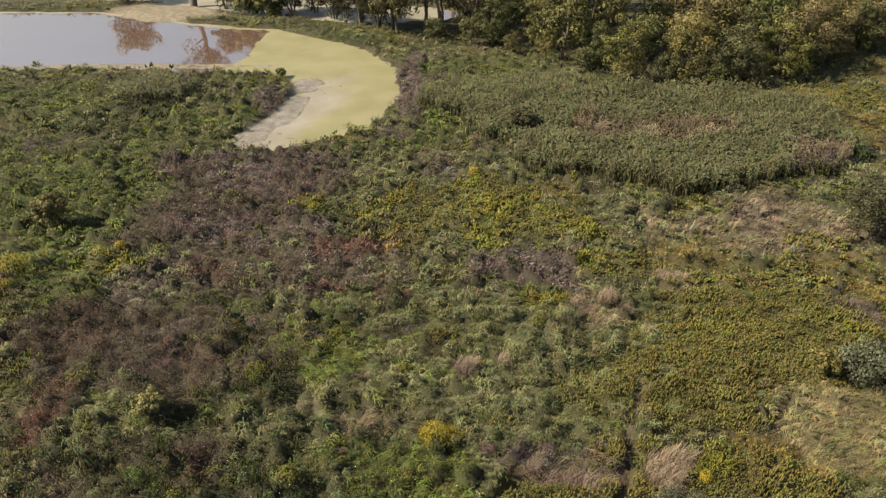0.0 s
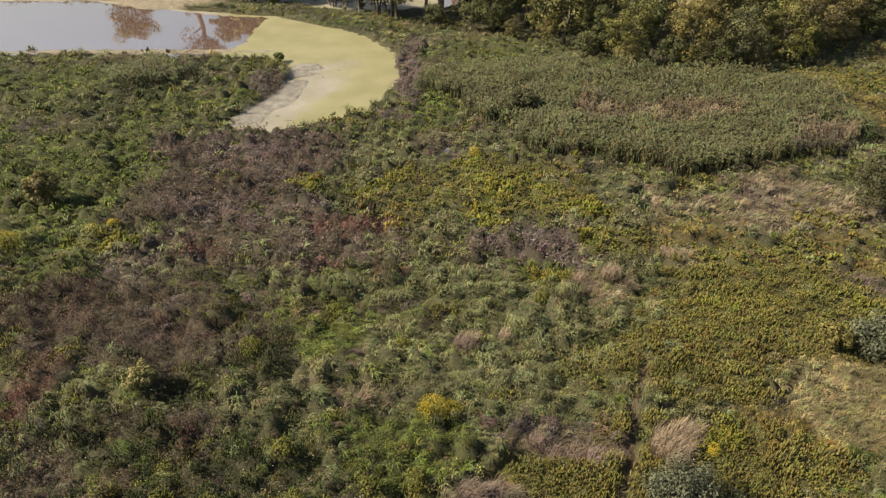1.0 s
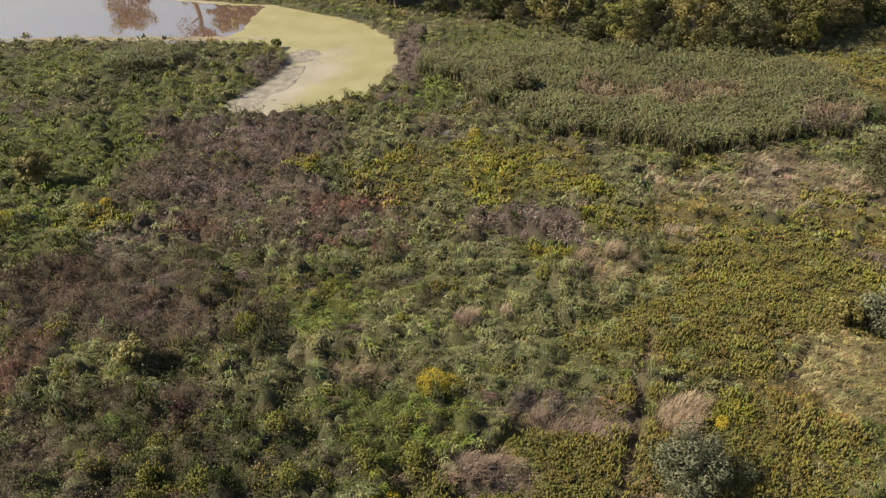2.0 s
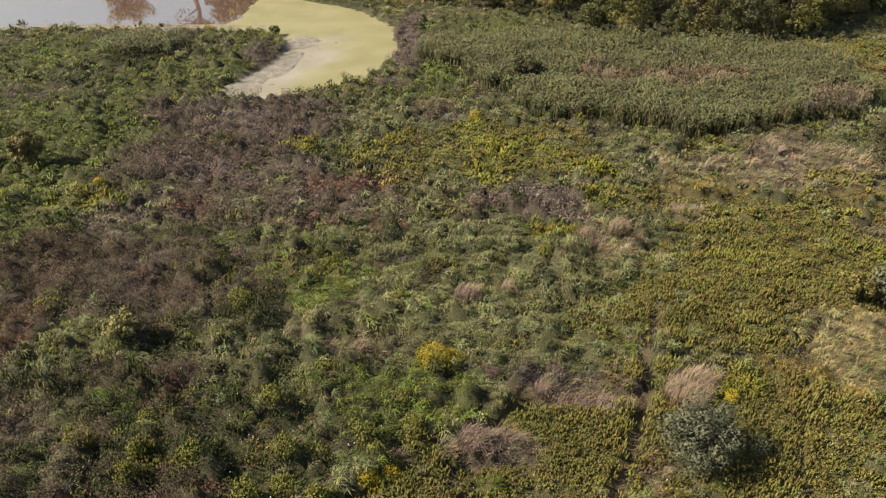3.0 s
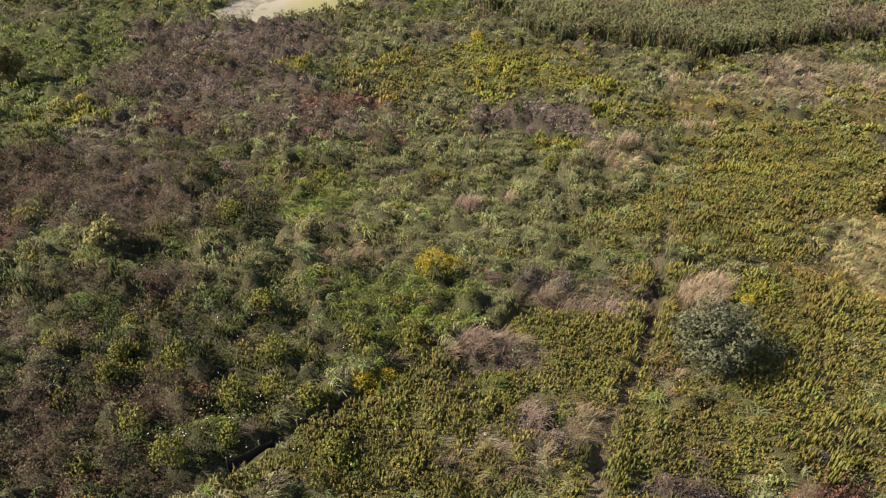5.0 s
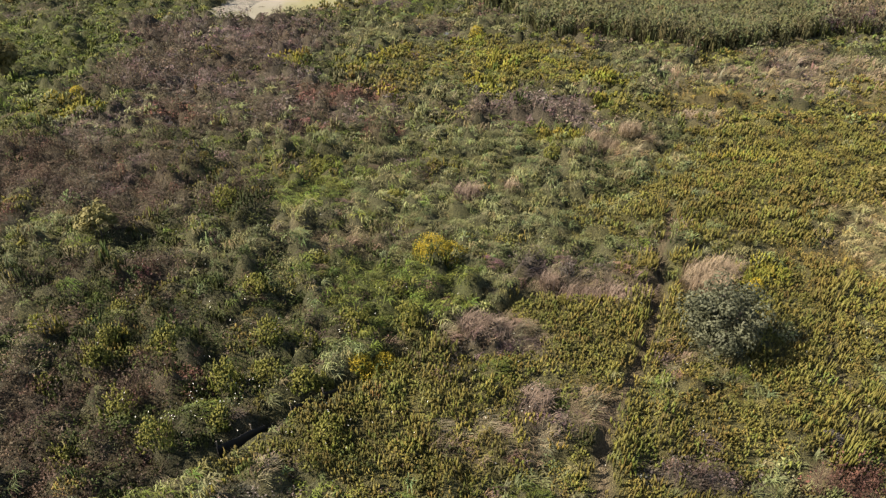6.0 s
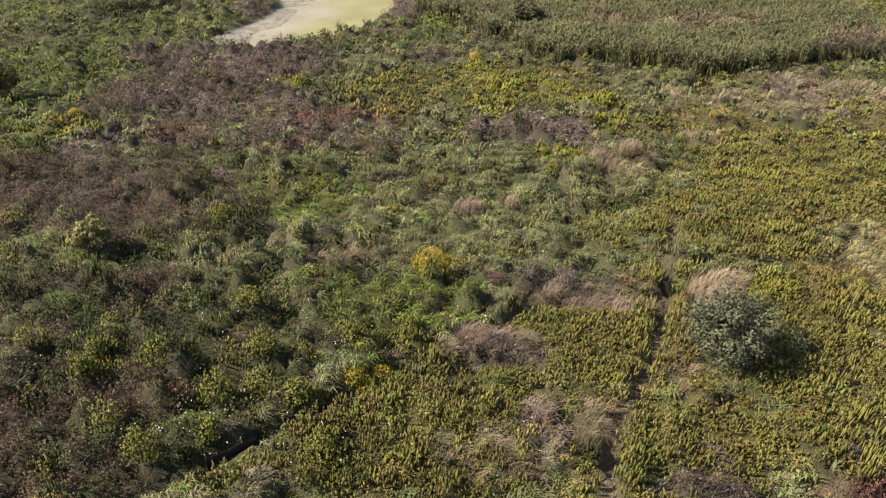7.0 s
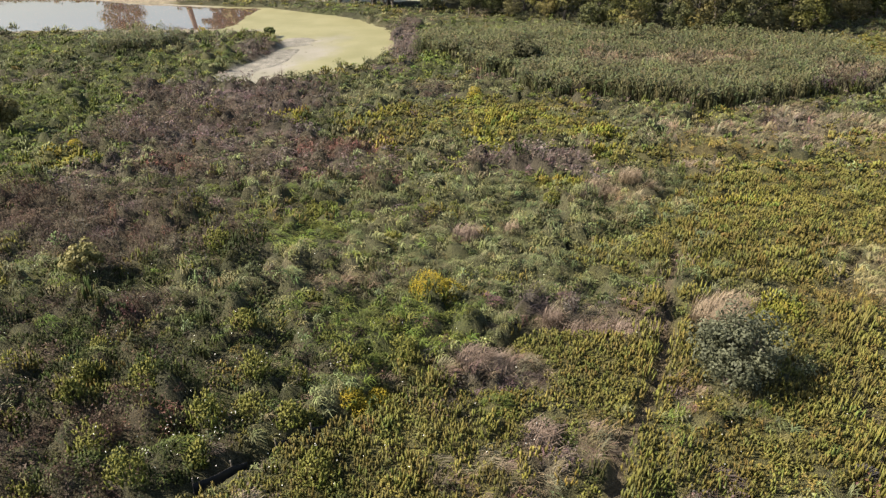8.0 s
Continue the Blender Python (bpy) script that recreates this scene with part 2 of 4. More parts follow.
patch("green", -42.3, 68.4, 8.8, 4.4, 4)
patch("yellow", -41.8, 67.2, 2.9, 1.6, 1.5)
patch("reed", -33.1, 69.8, 4.4, 3.7, 7)
patch("dark", -31.3, 65.2, 3.4, 2.2, 4)
patch("dark", -33.1, 60.5, 4.0, 2.3, 4)
patch("green", -28.4, 59.3, 3.1, 3.2, 6)
patch("green", -24.0, 63.5, 3.8, 4.9, 3.2)
patch("tan", -25.1, 65.1, 2.8, 2.2, 1.2)
patch("mauve", -19.5, 68.3, 2.2, 3.6, 4.4)
patch("umber", -18.4, 66.8, 1.7, 2.7, 4)
patch("dark", -19.9, 59.8, 2.6, 1.9, 4)
patch("green", -30.2, 54.1, 3.8, 2.2, 3.2)
patch("mauve", -37.7, 55.6, 1.7, 2.0, 4)
patch("green", -40.1, 61.0, 3.2, 3.3, 3)
patch("green", -28.8, 46.9, 6.4, 6.5, 6)
patch("green", -27.7, 38.2, 2.6, 3.2, 6)
patch("sage", -27.0, 47.9, 3.9, 2.5, 2)
patch("green", -23.7, 56.1, 2.5, 2.0, 2.4)
patch("umber", -22.1, 52.1, 3.3, 2.8, 8)
patch("mauve", -21.9, 52.1, 3.3, 2.8, 7)
patch("umber", -15.1, 50.9, 4.9, 3.7, 6)
patch("mauve", -15.0, 50.3, 4.9, 4.1, 7)
patch("brown", -11.1, 50.8, 2.2, 2.9, 5)
patch("brown", -17.9, 45.4, 5.4, 4.1, 5)
patch("mauve", -17.3, 44.8, 4.9, 3.6, 3)
patch("brown", -21.7, 42.3, 3.1, 2.8, 3)
patch("yellow", -23.4, 37.4, 2.2, 1.0, 7)
patch("green", -24.7, 33.7, 2.7, 1.7, 3)
patch("mauve", -15.6, 41.3, 6.9, 1.8, 4)
patch("russet", -7.3, 39.8, 3.0, 1.3, 9)
patch("russet", -7.7, 34.2, 1.3, 1.1, 7)
patch("russet", -4.5, 33.5, 1.0, 0.8, 6)
patch("russet", -16.4, 35.7, 1.6, 0.9, 6)
patch("russet", -10.9, 37.2, 2.1, 1.2, 3)
patch("brown", -12.4, 36.8, 7.7, 4.5, 4)
patch("mauve", -12.4, 36.8, 7.7, 4.5, 2)
patch("sage", -11.6, 36.4, 6.9, 4.4, 1.5)
patch("green", -13.3, 33.3, 2.0, 1.4, 3)
patch("green", -6.3, 34.7, 2.0, 2.4, 2)
patch("sage", -5.3, 32.4, 2.9, 1.9, 3)
patch("umber", -22.4, 30.1, 3.7, 2.5, 9)
patch("mauve", -20.3, 34.4, 2.4, 2.0, 4)
patch("brown", -18.4, 30.1, 4.3, 2.5, 5)
patch("mauve", -17.7, 29.0, 3.3, 2.1, 3)
patch("yellow", -11.5, 45.9, 1.2, 1.3, 6)
patch("yellow", -6.4, 44.8, 1.0, 0.8, 4)
patch("yellow", -4.5, 46.6, 1.5, 1.3, 4)
patch("sage", -7.6, 51.2, 2.7, 1.7, 5)
patch("mauve", -5.1, 72.7, 1.3, 9.8, 5)
patch("mauve", -5.6, 60.5, 1.5, 2.3, 2.8)
patch("brown", -1.7, 51.5, 1.8, 1.3, 5)
patch("olive", -3.1, 44.3, 2.8, 3.9, 3)
patch("sage", 0.5, 52.5, 4.1, 2.3, 4)
patch("tan", -2.3, 53.7, 2.8, 1.3, 2)
patch("olive", 2.1, 45.4, 3.2, 5.1, 3)
patch("yellow", 4.7, 44.6, 2.4, 2.6, 7)
patch("yellow", 1.7, 45.5, 1.6, 2.1, 4)
patch("yellow", 9.1, 41.2, 1.7, 1.3, 7)
patch("yellow", 1.3, 48.7, 1.3, 0.9, 6)
patch("yellow", 1.9, 40.8, 1.5, 1.2, 5)
patch("olive", 6.8, 44.3, 3.6, 4.4, 4)
patch("sage", 11.6, 44.5, 2.4, 2.5, 4)
patch("tan", 15.0, 42.6, 4.2, 2.4, 5)
patch("sage", 15.1, 42.9, 4.2, 2.8, 4)
patch("tan", 19.3, 41.6, 3.0, 2.0, 6)
patch("tan", 22.6, 43.5, 1.9, 3.2, 9)
patch("mauve", 22.3, 43.2, 1.5, 2.6, 5)
patch("tan", 26.4, 42.5, 3.4, 2.7, 7)
patch("olive", 24.6, 40.3, 2.9, 1.5, 2)
patch("orange", 15.7, 38.5, 2.8, 1.1, 5)
patch("tan", 23.0, 39.0, 5.0, 0.6, 4)
patch("mauve", 4.3, 37.5, 3.9, 1.7, 4.4)
patch("mauve", 7.2, 36.0, 1.7, 1.0, 2.8)
patch("olive", 11.3, 37.5, 2.1, 1.1, 4)
patch("yellow", 9.3, 38.0, 0.9, 0.6, 5)
patch("yellow", -4.4, 39.5, 0.9, 1.0, 3)
patch("sage", 1.6, 32.5, 2.8, 2.5, 5)
patch("brown", 1.1, 35.7, 2.0, 1.6, 2.6)
patch("yellow", 5.3, 33.9, 1.3, 0.7, 3)
patch("tan", 7.6, 32.5, 1.1, 1.1, 9.6)
patch("tan", 9.5, 32.7, 0.8, 0.9, 6)
patch("tan", 13.9, 35.3, 1.3, 1.0, 6)
patch("sage", 10.1, 32.5, 3.8, 2.5, 4)
patch("olive", 17.6, 30.7, 6.5, 5.6, 9)
patch("olive", 11.9, 26.3, 4.8, 3.7, 12)
patch("olive", 6.4, 25.0, 1.8, 1.9, 6)
patch("yellow", 14.6, 30.9, 2.4, 0.9, 5)
patch("yellow", 11.7, 30.0, 1.5, 0.8, 3)
patch("yellow", 19.9, 30.6, 3.0, 1.1, 3)
patch("green", 11.3, 33.3, 1.0, 0.9, 3)
patch("mauve", 23.3, 33.0, 1.4, 1.6, 6)
patch("orange", 25.8, 36.5, 2.3, 2.9, 3)
patch("sage", 3.4, 27.6, 3.6, 3.0, 5)
patch("sage", 3.3, 23.6, 4.3, 2.4, 6)
patch("sage", 7.2, 28.5, 2.3, 1.5, 4)
patch("mauve", 5.1, 23.2, 0.8, 0.6, 3)
patch("sage", 15.6, 23.9, 1.5, 0.8, 4)
patch("straw", 19.3, 23.0, 3.5, 2.2, 32)
patch("sage", 17.1, 25.0, 2.0, 1.0, 4)
patch("straw", 19.1, 24.0, 1.5, 1.8, 16)
patch("sage", 8.1, 21.2, 1.4, 1.1, 3)
patch("mauve", 3.3, 20.7, 1.1, 0.5, 8)
patch("mauve", 5.1, 20.0, 1.1, 0.6, 5)
patch("mauve", 6.6, 19.5, 0.8, 0.4, 9)
patch("tan", 5.3, 20.0, 2.1, 0.5, 6)
patch("tan", 0.9, 17.3, 1.3, 0.8, 15.3)
patch("mauve", 0.9, 17.0, 1.4, 0.8, 6.8)
patch("olive", 4.1, 17.5, 2.5, 1.7, 9)
patch("olive", 8.7, 19.3, 2.7, 1.9, 5)
patch("yellow", 11.1, 20.4, 1.4, 0.6, 24)
patch("orange", 14.4, 20.6, 2.1, 1.3, 4)
patch("olive", 13.6, 18.3, 3.0, 2.9, 8)
patch("orange", 16.3, 21.3, 1.6, 1.0, 4)
patch("olive", -1.8, 12.8, 2.9, 1.9, 9)
patch("olive", -2.8, 14.9, 1.6, 1.2, 6)
patch("tan", 3.8, 13.8, 0.6, 0.9, 11.9)
patch("mauve", 2.4, 13.3, 0.9, 0.7, 7.7)
patch("tan", 1.5, 12.9, 1.5, 0.6, 6.8)
patch("mauve", 7.5, 11.9, 1.6, 0.6, 9.3)
patch("brown", 7.9, 12.0, 0.9, 0.5, 8.5)
patch("tan", 6.9, 12.3, 0.9, 0.3, 6.8)
patch("russet", 11.1, 11.3, 0.9, 0.6, 17)
patch("orange", 8.1, 15.4, 1.1, 0.4, 8.5)
patch("olive", 7.4, 13.6, 2.5, 1.1, 8)
patch("olive", 4.4, 11.2, 1.8, 0.7, 7)
patch("sage", 9.5, 11.4, 0.9, 0.5, 5)
patch("olive", 11.3, 15.0, 2.1, 1.5, 7)
patch("tan", 3.0, 11.0, 0.9, 0.3, 8.5)
patch("tan", -0.8, 12.3, 0.8, 0.8, 5.1)
patch("brown", -17.1, 26.9, 6.0, 1.9, 4)
patch("russet", -20.7, 24.2, 1.1, 2.1, 5)
patch("russet", -14.6, 27.9, 1.7, 1.0, 2)
patch("green", -7.5, 26.9, 1.5, 1.6, 9)
patch("dark", -9.4, 24.2, 1.3, 0.7, 6)
patch("dark", -6.5, 24.2, 1.0, 0.6, 1)
patch("sage", -3.3, 26.9, 2.0, 1.4, 5)
patch("tan", -5.5, 23.2, 2.5, 0.8, 7)
patch("sage", -5.3, 23.0, 2.8, 1.0, 5)
patch("brown", -5.2, 22.4, 1.0, 0.5, 4)
patch("green", -4.0, 21.2, 1.9, 1.2, 12)
patch("dark", -1.6, 20.9, 0.7, 1.4, 6)
patch("sage", -9.6, 22.2, 1.5, 1.1, 4)
patch("russet", -12.4, 20.4, 0.9, 0.8, 4)
patch("brown", -5.1, 20.5, 0.6, 1.0, 4)
patch("dark", -13.5, 23.2, 1.8, 0.8, 5)
patch("sage", -18.2, 23.0, 2.0, 1.6, 2)
patch("olive", -20.5, 26.4, 1.1, 1.2, 3)
patch("dark", -15.7, 20.8, 2.9, 1.4, 3)
patch("green", -14.8, 19.4, 2.1, 1.0, 2)
patch("brown", -17.3, 18.5, 0.9, 1.2, 4)
patch("olive", -1.5, 18.0, 0.6, 1.2, 9)
patch("green", -2.7, 19.2, 0.9, 0.9, 5)
patch("dark", -9.3, 19.5, 1.4, 1.3, 5)
patch("olive", -10.9, 19.4, 0.7, 1.0, 3)
patch("olive", -7.9, 17.6, 1.3, 0.9, 4)
patch("olive", -11.6, 17.1, 1.3, 1.1, 4)
patch("dark", -9.7, 17.1, 0.8, 0.8, 5)
patch("dark", -5.7, 17.1, 0.8, 0.8, 4)
patch("brown", -3.9, 18.0, 0.9, 0.6, 4)
patch("sage", -4.7, 16.6, 0.5, 1.1, 4)
patch("umber", -13.5, 14.7, 1.8, 0.6, 6)
patch("umber", -10.8, 15.0, 1.2, 0.6, 6)
patch("umber", -10.8, 15.1, 1.6, 0.8, 9)
patch("umber", -13.6, 14.2, 0.9, 1.2, 8)
patch("russet", -9.0, 15.1, 0.8, 0.5, 7)
patch("umber", -10.4, 12.8, 1.2, 0.6, 6)
patch("brown", -6.5, 13.0, 1.0, 0.6, 3)
patch("green", -9.3, 14.4, 1.1, 1.0, 4)
patch("dark", -8.0, 13.0, 0.8, 0.6, 6)
patch("olive", -12.4, 15.6, 0.7, 0.7, 3)
patch("olive", -11.0, 16.5, 1.1, 0.8, 4)
patch("yellow", -14.0, 18.2, 2.5, 0.8, 2)
patch("brown", -15.9, 21.4, 2.0, 1.2, 4)
patch("russet", -11.7, 19.9, 0.9, 1.1, 3)
patch("sage", -9.9, 21.0, 1.1, 1.1, 4)
patch("sage", -4.6, 15.7, 0.6, 0.8, 7)
patch("olive", -4.8, 11.5, 1.5, 0.6, 12)
patch("olive", -6.7, 11.1, 1.1, 0.4, 4)
patch("dark", -10.8, 11.6, 1.4, 0.8, 4)
patch("olive", -11.6, 11.6, 0.6, 0.6, 3)
patch("sage", -7.5, 12.2, 0.5, 0.4, 3)
patch("brown", -5.0, 10.9, 0.5, 0.2, 2)
patch("reed", 8.8, 67.4, 10.5, 4.9, 14)
patch("reed", 15.8, 61.6, 13.9, 6.3, 14)
patch("reed", 18.9, 53.3, 7.2, 5.0, 14)
patch("reed", 24.4, 63.5, 10.9, 5.1, 14)
patch("reed", 29.5, 57.6, 5.5, 6.2, 14)
patch("reed", 9.4, 53.7, 3.9, 2.8, 9)
patch("russet", 13.3, 58.1, 2.6, 2.3, 40)
patch("russet", 20.2, 57.8, 5.1, 2.3, 36)
patch("mauve", 30.4, 53.0, 2.8, 2.0, 40)
patch("mauve", 19.9, 62.5, 1.6, 1.4, 20)
patch("sage", 22.8, 69.5, 11.2, 1.4, 9)
patch("green", 3.4, 77.6, 7.2, 6.1, 4)
patch("sage", 9.6, 74.2, 5.7, 2.7, 4)
patch("brown", -1.2, 73.5, 2.5, 3.4, 3)
patch("olive", 37.3, 67.8, 6.3, 3.6, 7)
patch("yellow", 38.3, 68.6, 4.6, 2.3, 1.5)
patch("orange", 38.3, 60.5, 4.2, 4.7, 9)
patch("orange", 47.7, 75.8, 2.5, 3.9, 5)
patch("mauve", -5.5, 73.6, 1.2, 10.2, 5)
patch("mauve", -5.8, 60.6, 1.9, 2.2, 3.3)
patch("green", -2.6, 60.9, 3.2, 5.5, 3)
patch("green", -18.7, 91.1, 9.1, 2.1, 7)
patch("dark", -13.9, 88.9, 5.2, 2.1, 5)
patch("green", -65.8, 104.7, 7.9, 2.7, 6)
patch("dark", -12.5, 15.5, 5.0, 5.0, 4)
patch("dark", -8.0, 19.0, 4.0, 3.0, 2)
patch("umber", -13.5, 11.5, 4.0, 1.6, 7)
patch("olive", 6.0, 14.0, 9.0, 4.5, 2)
patch("green", -40.0, 46.0, 12.0, 10.0, 5)
patch("umber", -13.0, 14.0, 4.0, 2.0, 4)
patch("brown", -14.0, 18.0, 6.0, 4.0, 3)
patch("green", -2.4, 20.6, 2.6, 2.0, 8)
BASE = {"green": 0.55, "sage": 1.0, "olive": 0.5, "brown": 0.35, "mauve": 0.2, "tan": 0.25, "dark": 0.45, "yellow": 0.06}


def weights(x, y):
    """The share of each kind at each place."""
    w = np.zeros((len(x), len(KINDS)))
    for i, (k, v) in enumerate(BASE.items()):
        w[:, K[k]] += v * (0.25 + 1.8 * smooth(0.38, 0.66, fbm(x, y, 3.2, 40 + 3 * i)))
    wx = x + 3.0 * (fbm(x, y, 5, 71) - 0.5) + 1.2 * (fbm(x, y, 1.4, 74) - 0.5)
    wy = y + 3.0 * (fbm(x, y, 5, 81) - 0.5) + 1.2 * (fbm(x, y, 1.4, 84) - 0.5)
    for k, cx, cy, rx, ry, s in ZONES:
        w[:, K[k]] += s * smooth(1.3, 0.7, np.hypot((wx - cx) / rx, (wy - cy) / ry))
    return w / w.sum(1, keepdims=True)


# Bases darkened again: shade low in the growth is put into the tint.
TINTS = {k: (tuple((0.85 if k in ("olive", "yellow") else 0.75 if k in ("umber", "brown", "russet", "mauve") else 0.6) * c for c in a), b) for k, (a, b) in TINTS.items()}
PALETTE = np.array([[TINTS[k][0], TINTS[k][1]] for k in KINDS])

# ---- ground, water, duckweed ----


def spaced(edges, far):
    """Grid lines: edges as (start, step), the last one the end; then on to the horizon."""
    mid = [np.arange(a, b - 1e-6, step) for (a, step), (b, _) in zip(edges, edges[1:])]
    lo, hi = edges[0][0], edges[-1][0]
    reach = far / np.array([1, 3, 10, 30, 90, 400])
    return np.concatenate([lo - reach, *mid, [hi], hi + reach[::-1]])


def grid_faces(nx, ny):
    a = (np.arange(ny - 1)[:, None] * nx + np.arange(nx - 1)).ravel()
    return np.c_[a, a + 1, a + nx + 1, a + nx]


gx, gy = spaced([(-78, 0.6), (-33, 0.3), (33, 0.6), (64, 0)], 1800), spaced([(-16, 0.6), (8, 0.3), (46, 0.4), (80, 0.6), (122, 0)], 1800)
X, Y = (a.ravel() for a in np.meshgrid(gx, gy))
Z = land(X, Y)
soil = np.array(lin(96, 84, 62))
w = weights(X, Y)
# Thatch takes the plant colours, darkened to paint shade in the gaps.
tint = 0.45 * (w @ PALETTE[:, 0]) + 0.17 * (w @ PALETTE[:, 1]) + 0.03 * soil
m = mud_at(X, Y)[:, None] * np.maximum(smooth(0.6, -0.3, shore(X, Y)), smooth(98, 101, Y))[:, None]
tint = tint * (1 - m) + m * (np.array(lin(139, 134, 123)) + (np.array(lin(140, 131, 110)) - lin(139, 134, 123)) * smooth(-22, -28, X)[:, None])
bed = smooth(0.2, -0.8, shore(X, Y))[:, None] * (1 - m)
tint = tint * (1 - bed) + bed * np.array(lin(90, 74, 58))
worn = smooth(0.2, 0.0, np.minimum(along(TRACK, X, Y), along(SIDE_TRACK, X, Y)))[:, None]
# Past the near end the earth tint is darker: shade from plants alongside, painted.
bare = smooth(16.5, 13.5, Y)[:, None]
tint = tint * (1 - worn) + worn * (np.array(lin(92, 80, 60)) * (1 - bare) + bare * np.array(lin(106, 94, 74)))
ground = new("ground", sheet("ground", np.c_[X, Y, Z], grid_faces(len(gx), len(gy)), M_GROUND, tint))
tagged(ground, "uneven wet meadow soil with thatch, a worn track and muddy pond margins", "ground", kind="structure")
for p in ground.data.polygons:
    p.use_smooth = True



def strip(points, step=0.2):
    """A ribbon of trodden earth along a line, laid on the land."""
    pts, wide = np.array([(a, b) for a, b, _ in points]), np.array([c for *_, c in points])
    far = np.concatenate([[0], np.cumsum(np.hypot(*np.diff(pts, axis=0).T))])
    t = np.arange(0, far[-1], step)
    px, py = (np.interp(t, far, pts[:, k]) for k in (0, 1))
    soft = np.ones(9) / 9
    px, py = (np.convolve(np.pad(v, 4, mode="edge"), soft, "valid") for v in (px, py))
    dx, dy = np.gradient(px), np.gradient(py)
    n = np.hypot(dx, dy)
    w = (np.interp(t, far, wide) + 0.03) * (0.8 + 0.5 * fbm(px, py, 0.8, 201))
    rows = [np.c_[px - dy / n * w * k, py + dx / n * w * k, land(px, py) + 0.035 - 0.05 * abs(k)] for k in (-1, -0.35, 0.35, 1)]
    v = np.stack(rows, 1).reshape(-1, 3)
    a = (np.arange(len(t) - 1)[:, None] * 4 + np.arange(3)).ravel()
    # Earth paler at the near end; the darker tint beyond paints the plants' shade.
    light = smooth(16.5, 13.5, v[:, 1])[:, None]
    return v, np.c_[a, a + 4, a + 5, a + 1], np.array(lin(92, 80, 60)) * (1 - light) + light * np.array(lin(106, 94, 74))


v, f, c = strip(TRACK)
tagged(new("footpath", sheet("footpath", v, f, M_GROUND, c)), "narrow trodden earth path winding through goldenrod", "path", kind="structure")

qx, qy = np.arange(-110, 6, 2.0), np.arange(50, 142, 2.0)
A, B = (a.ravel() for a in np.meshgrid(qx, qy))
water = new("water", sheet("water", np.c_[A, B, np.full(len(A), WATER)], grid_faces(len(qx), len(qy)), M_WATER))
tagged(water, "still brown turbid backwater reflecting pale sky and trees", "water", kind="structure")


def weed_cover(x, y):
    """Positive where duckweed floats."""
    edge = -27.0 + 0.06 * (y - 88) + 3.0 * (fbm(x, y, 6, 91) - 0.5) - 1.6 * smooth(84, 79, y)
    main = smooth(0, 0.6, x - edge) 
    rim = smooth(1.7, 0.3, -along(BACKWATER, x, y) + 2.0 * (fbm(x, y, 5, 95) - 0.5)) * (y > 95)
    back = smooth(0.42, 0.5, fbm(x, y, 7, 97)) * (along(FAR_POOL, x, y) < 1)
    return np.maximum(np.maximum(main, rim), back) - 0.5 + 0.5 * (fbm(x, y, 0.9, 99) - 0.5)


dx, dy = np.arange(-75, -2, 0.3), np.arange(52, 125, 0.3)
A, B = (a.ravel() for a in np.meshgrid(dx, dy))
silty = np.hypot((A + 17.8 - 0.28 * (B - 63)) / 3.9, (B - 63) / 13.0)
silty = smooth(1.35, 0.45, silty + 0.9 * (fbm(A, B, 2.2, 191) - 0.5) + 0.4 * (lattice(A, B, 0.45, 195) - 0.5))
silty = np.maximum(silty, 0.75 * smooth(98, 102, B + 0.35 * (A + 20)))
silty = np.maximum(silty, 0.9 * smooth(-30, -36, A) * smooth(88, 96, B))[:, None]
scum = np.array((0.238, 0.226, 0.113)) * (1 - silty) + silty * np.array((0.27, 0.25, 0.195))
keep = (weed_cover(A, B) > 0) & (shore(A, B) < 0.9)
f = grid_faces(len(dx), len(dy))
f = f[keep[f].sum(1) >= 3]
used, f2 = np.unique(f, return_inverse=True)
duckweed = new("duckweed", sheet("duckweed", np.c_[A, B, WATER + 0.008 + 0.01 * fbm(A, B, 0.5, 5)][used], f2.reshape(-1, 4), M_DUCKWEED, scum[used]))
tagged(duckweed, "yellow-green mat of floating duckweed on the backwater", "duckweed", kind="stuff")

# ---- plant shapes: vertices, triangles, and how far each vertex goes from base to tip colour ----


def merged(pieces):
    v, f, t, n = [], [], [], 0
    for a, b, c in pieces:
        v.append(a), f.append(b + n), t.append(c)
        n += len(a)
    return np.concatenate(v), np.concatenate(f), np.concatenate(t)


def blades(rng, count, height, spread, width, root=0.12, lean=(0, 0)):
    out = []
    for _ in range(count):
        a, r = rng.uniform(0, 6.283), root * math.sqrt(rng.rand())
        base = np.array([r * math.cos(a * 3.7), r * math.sin(a * 3.7), 0])
        way = np.array([math.cos(a) + lean[0], math.sin(a) + lean[1], 0])
        side = np.array([-math.sin(a), math.cos(a), 0]) * width * rng.uniform(0.6, 1.3)
        h, s = height * rng.uniform(0.55, 1.1), spread * rng.uniform(0.3, 1.2)
        mid = base + way * s * 0.35 + [0, 0, h * 0.62]
        tip = base + way * s + [0, 0, h * rng.uniform(0.7, 1.0)]
        v = np.array([base - side / 2, base + side / 2, mid - side * 0.45, mid + side * 0.45, tip])
        out.append((v, np.array([[0, 1, 3], [0, 3, 2], [2, 3, 4]]), np.array([0, 0, 0.6, 0.6, 1.0])))
    return merged(out)


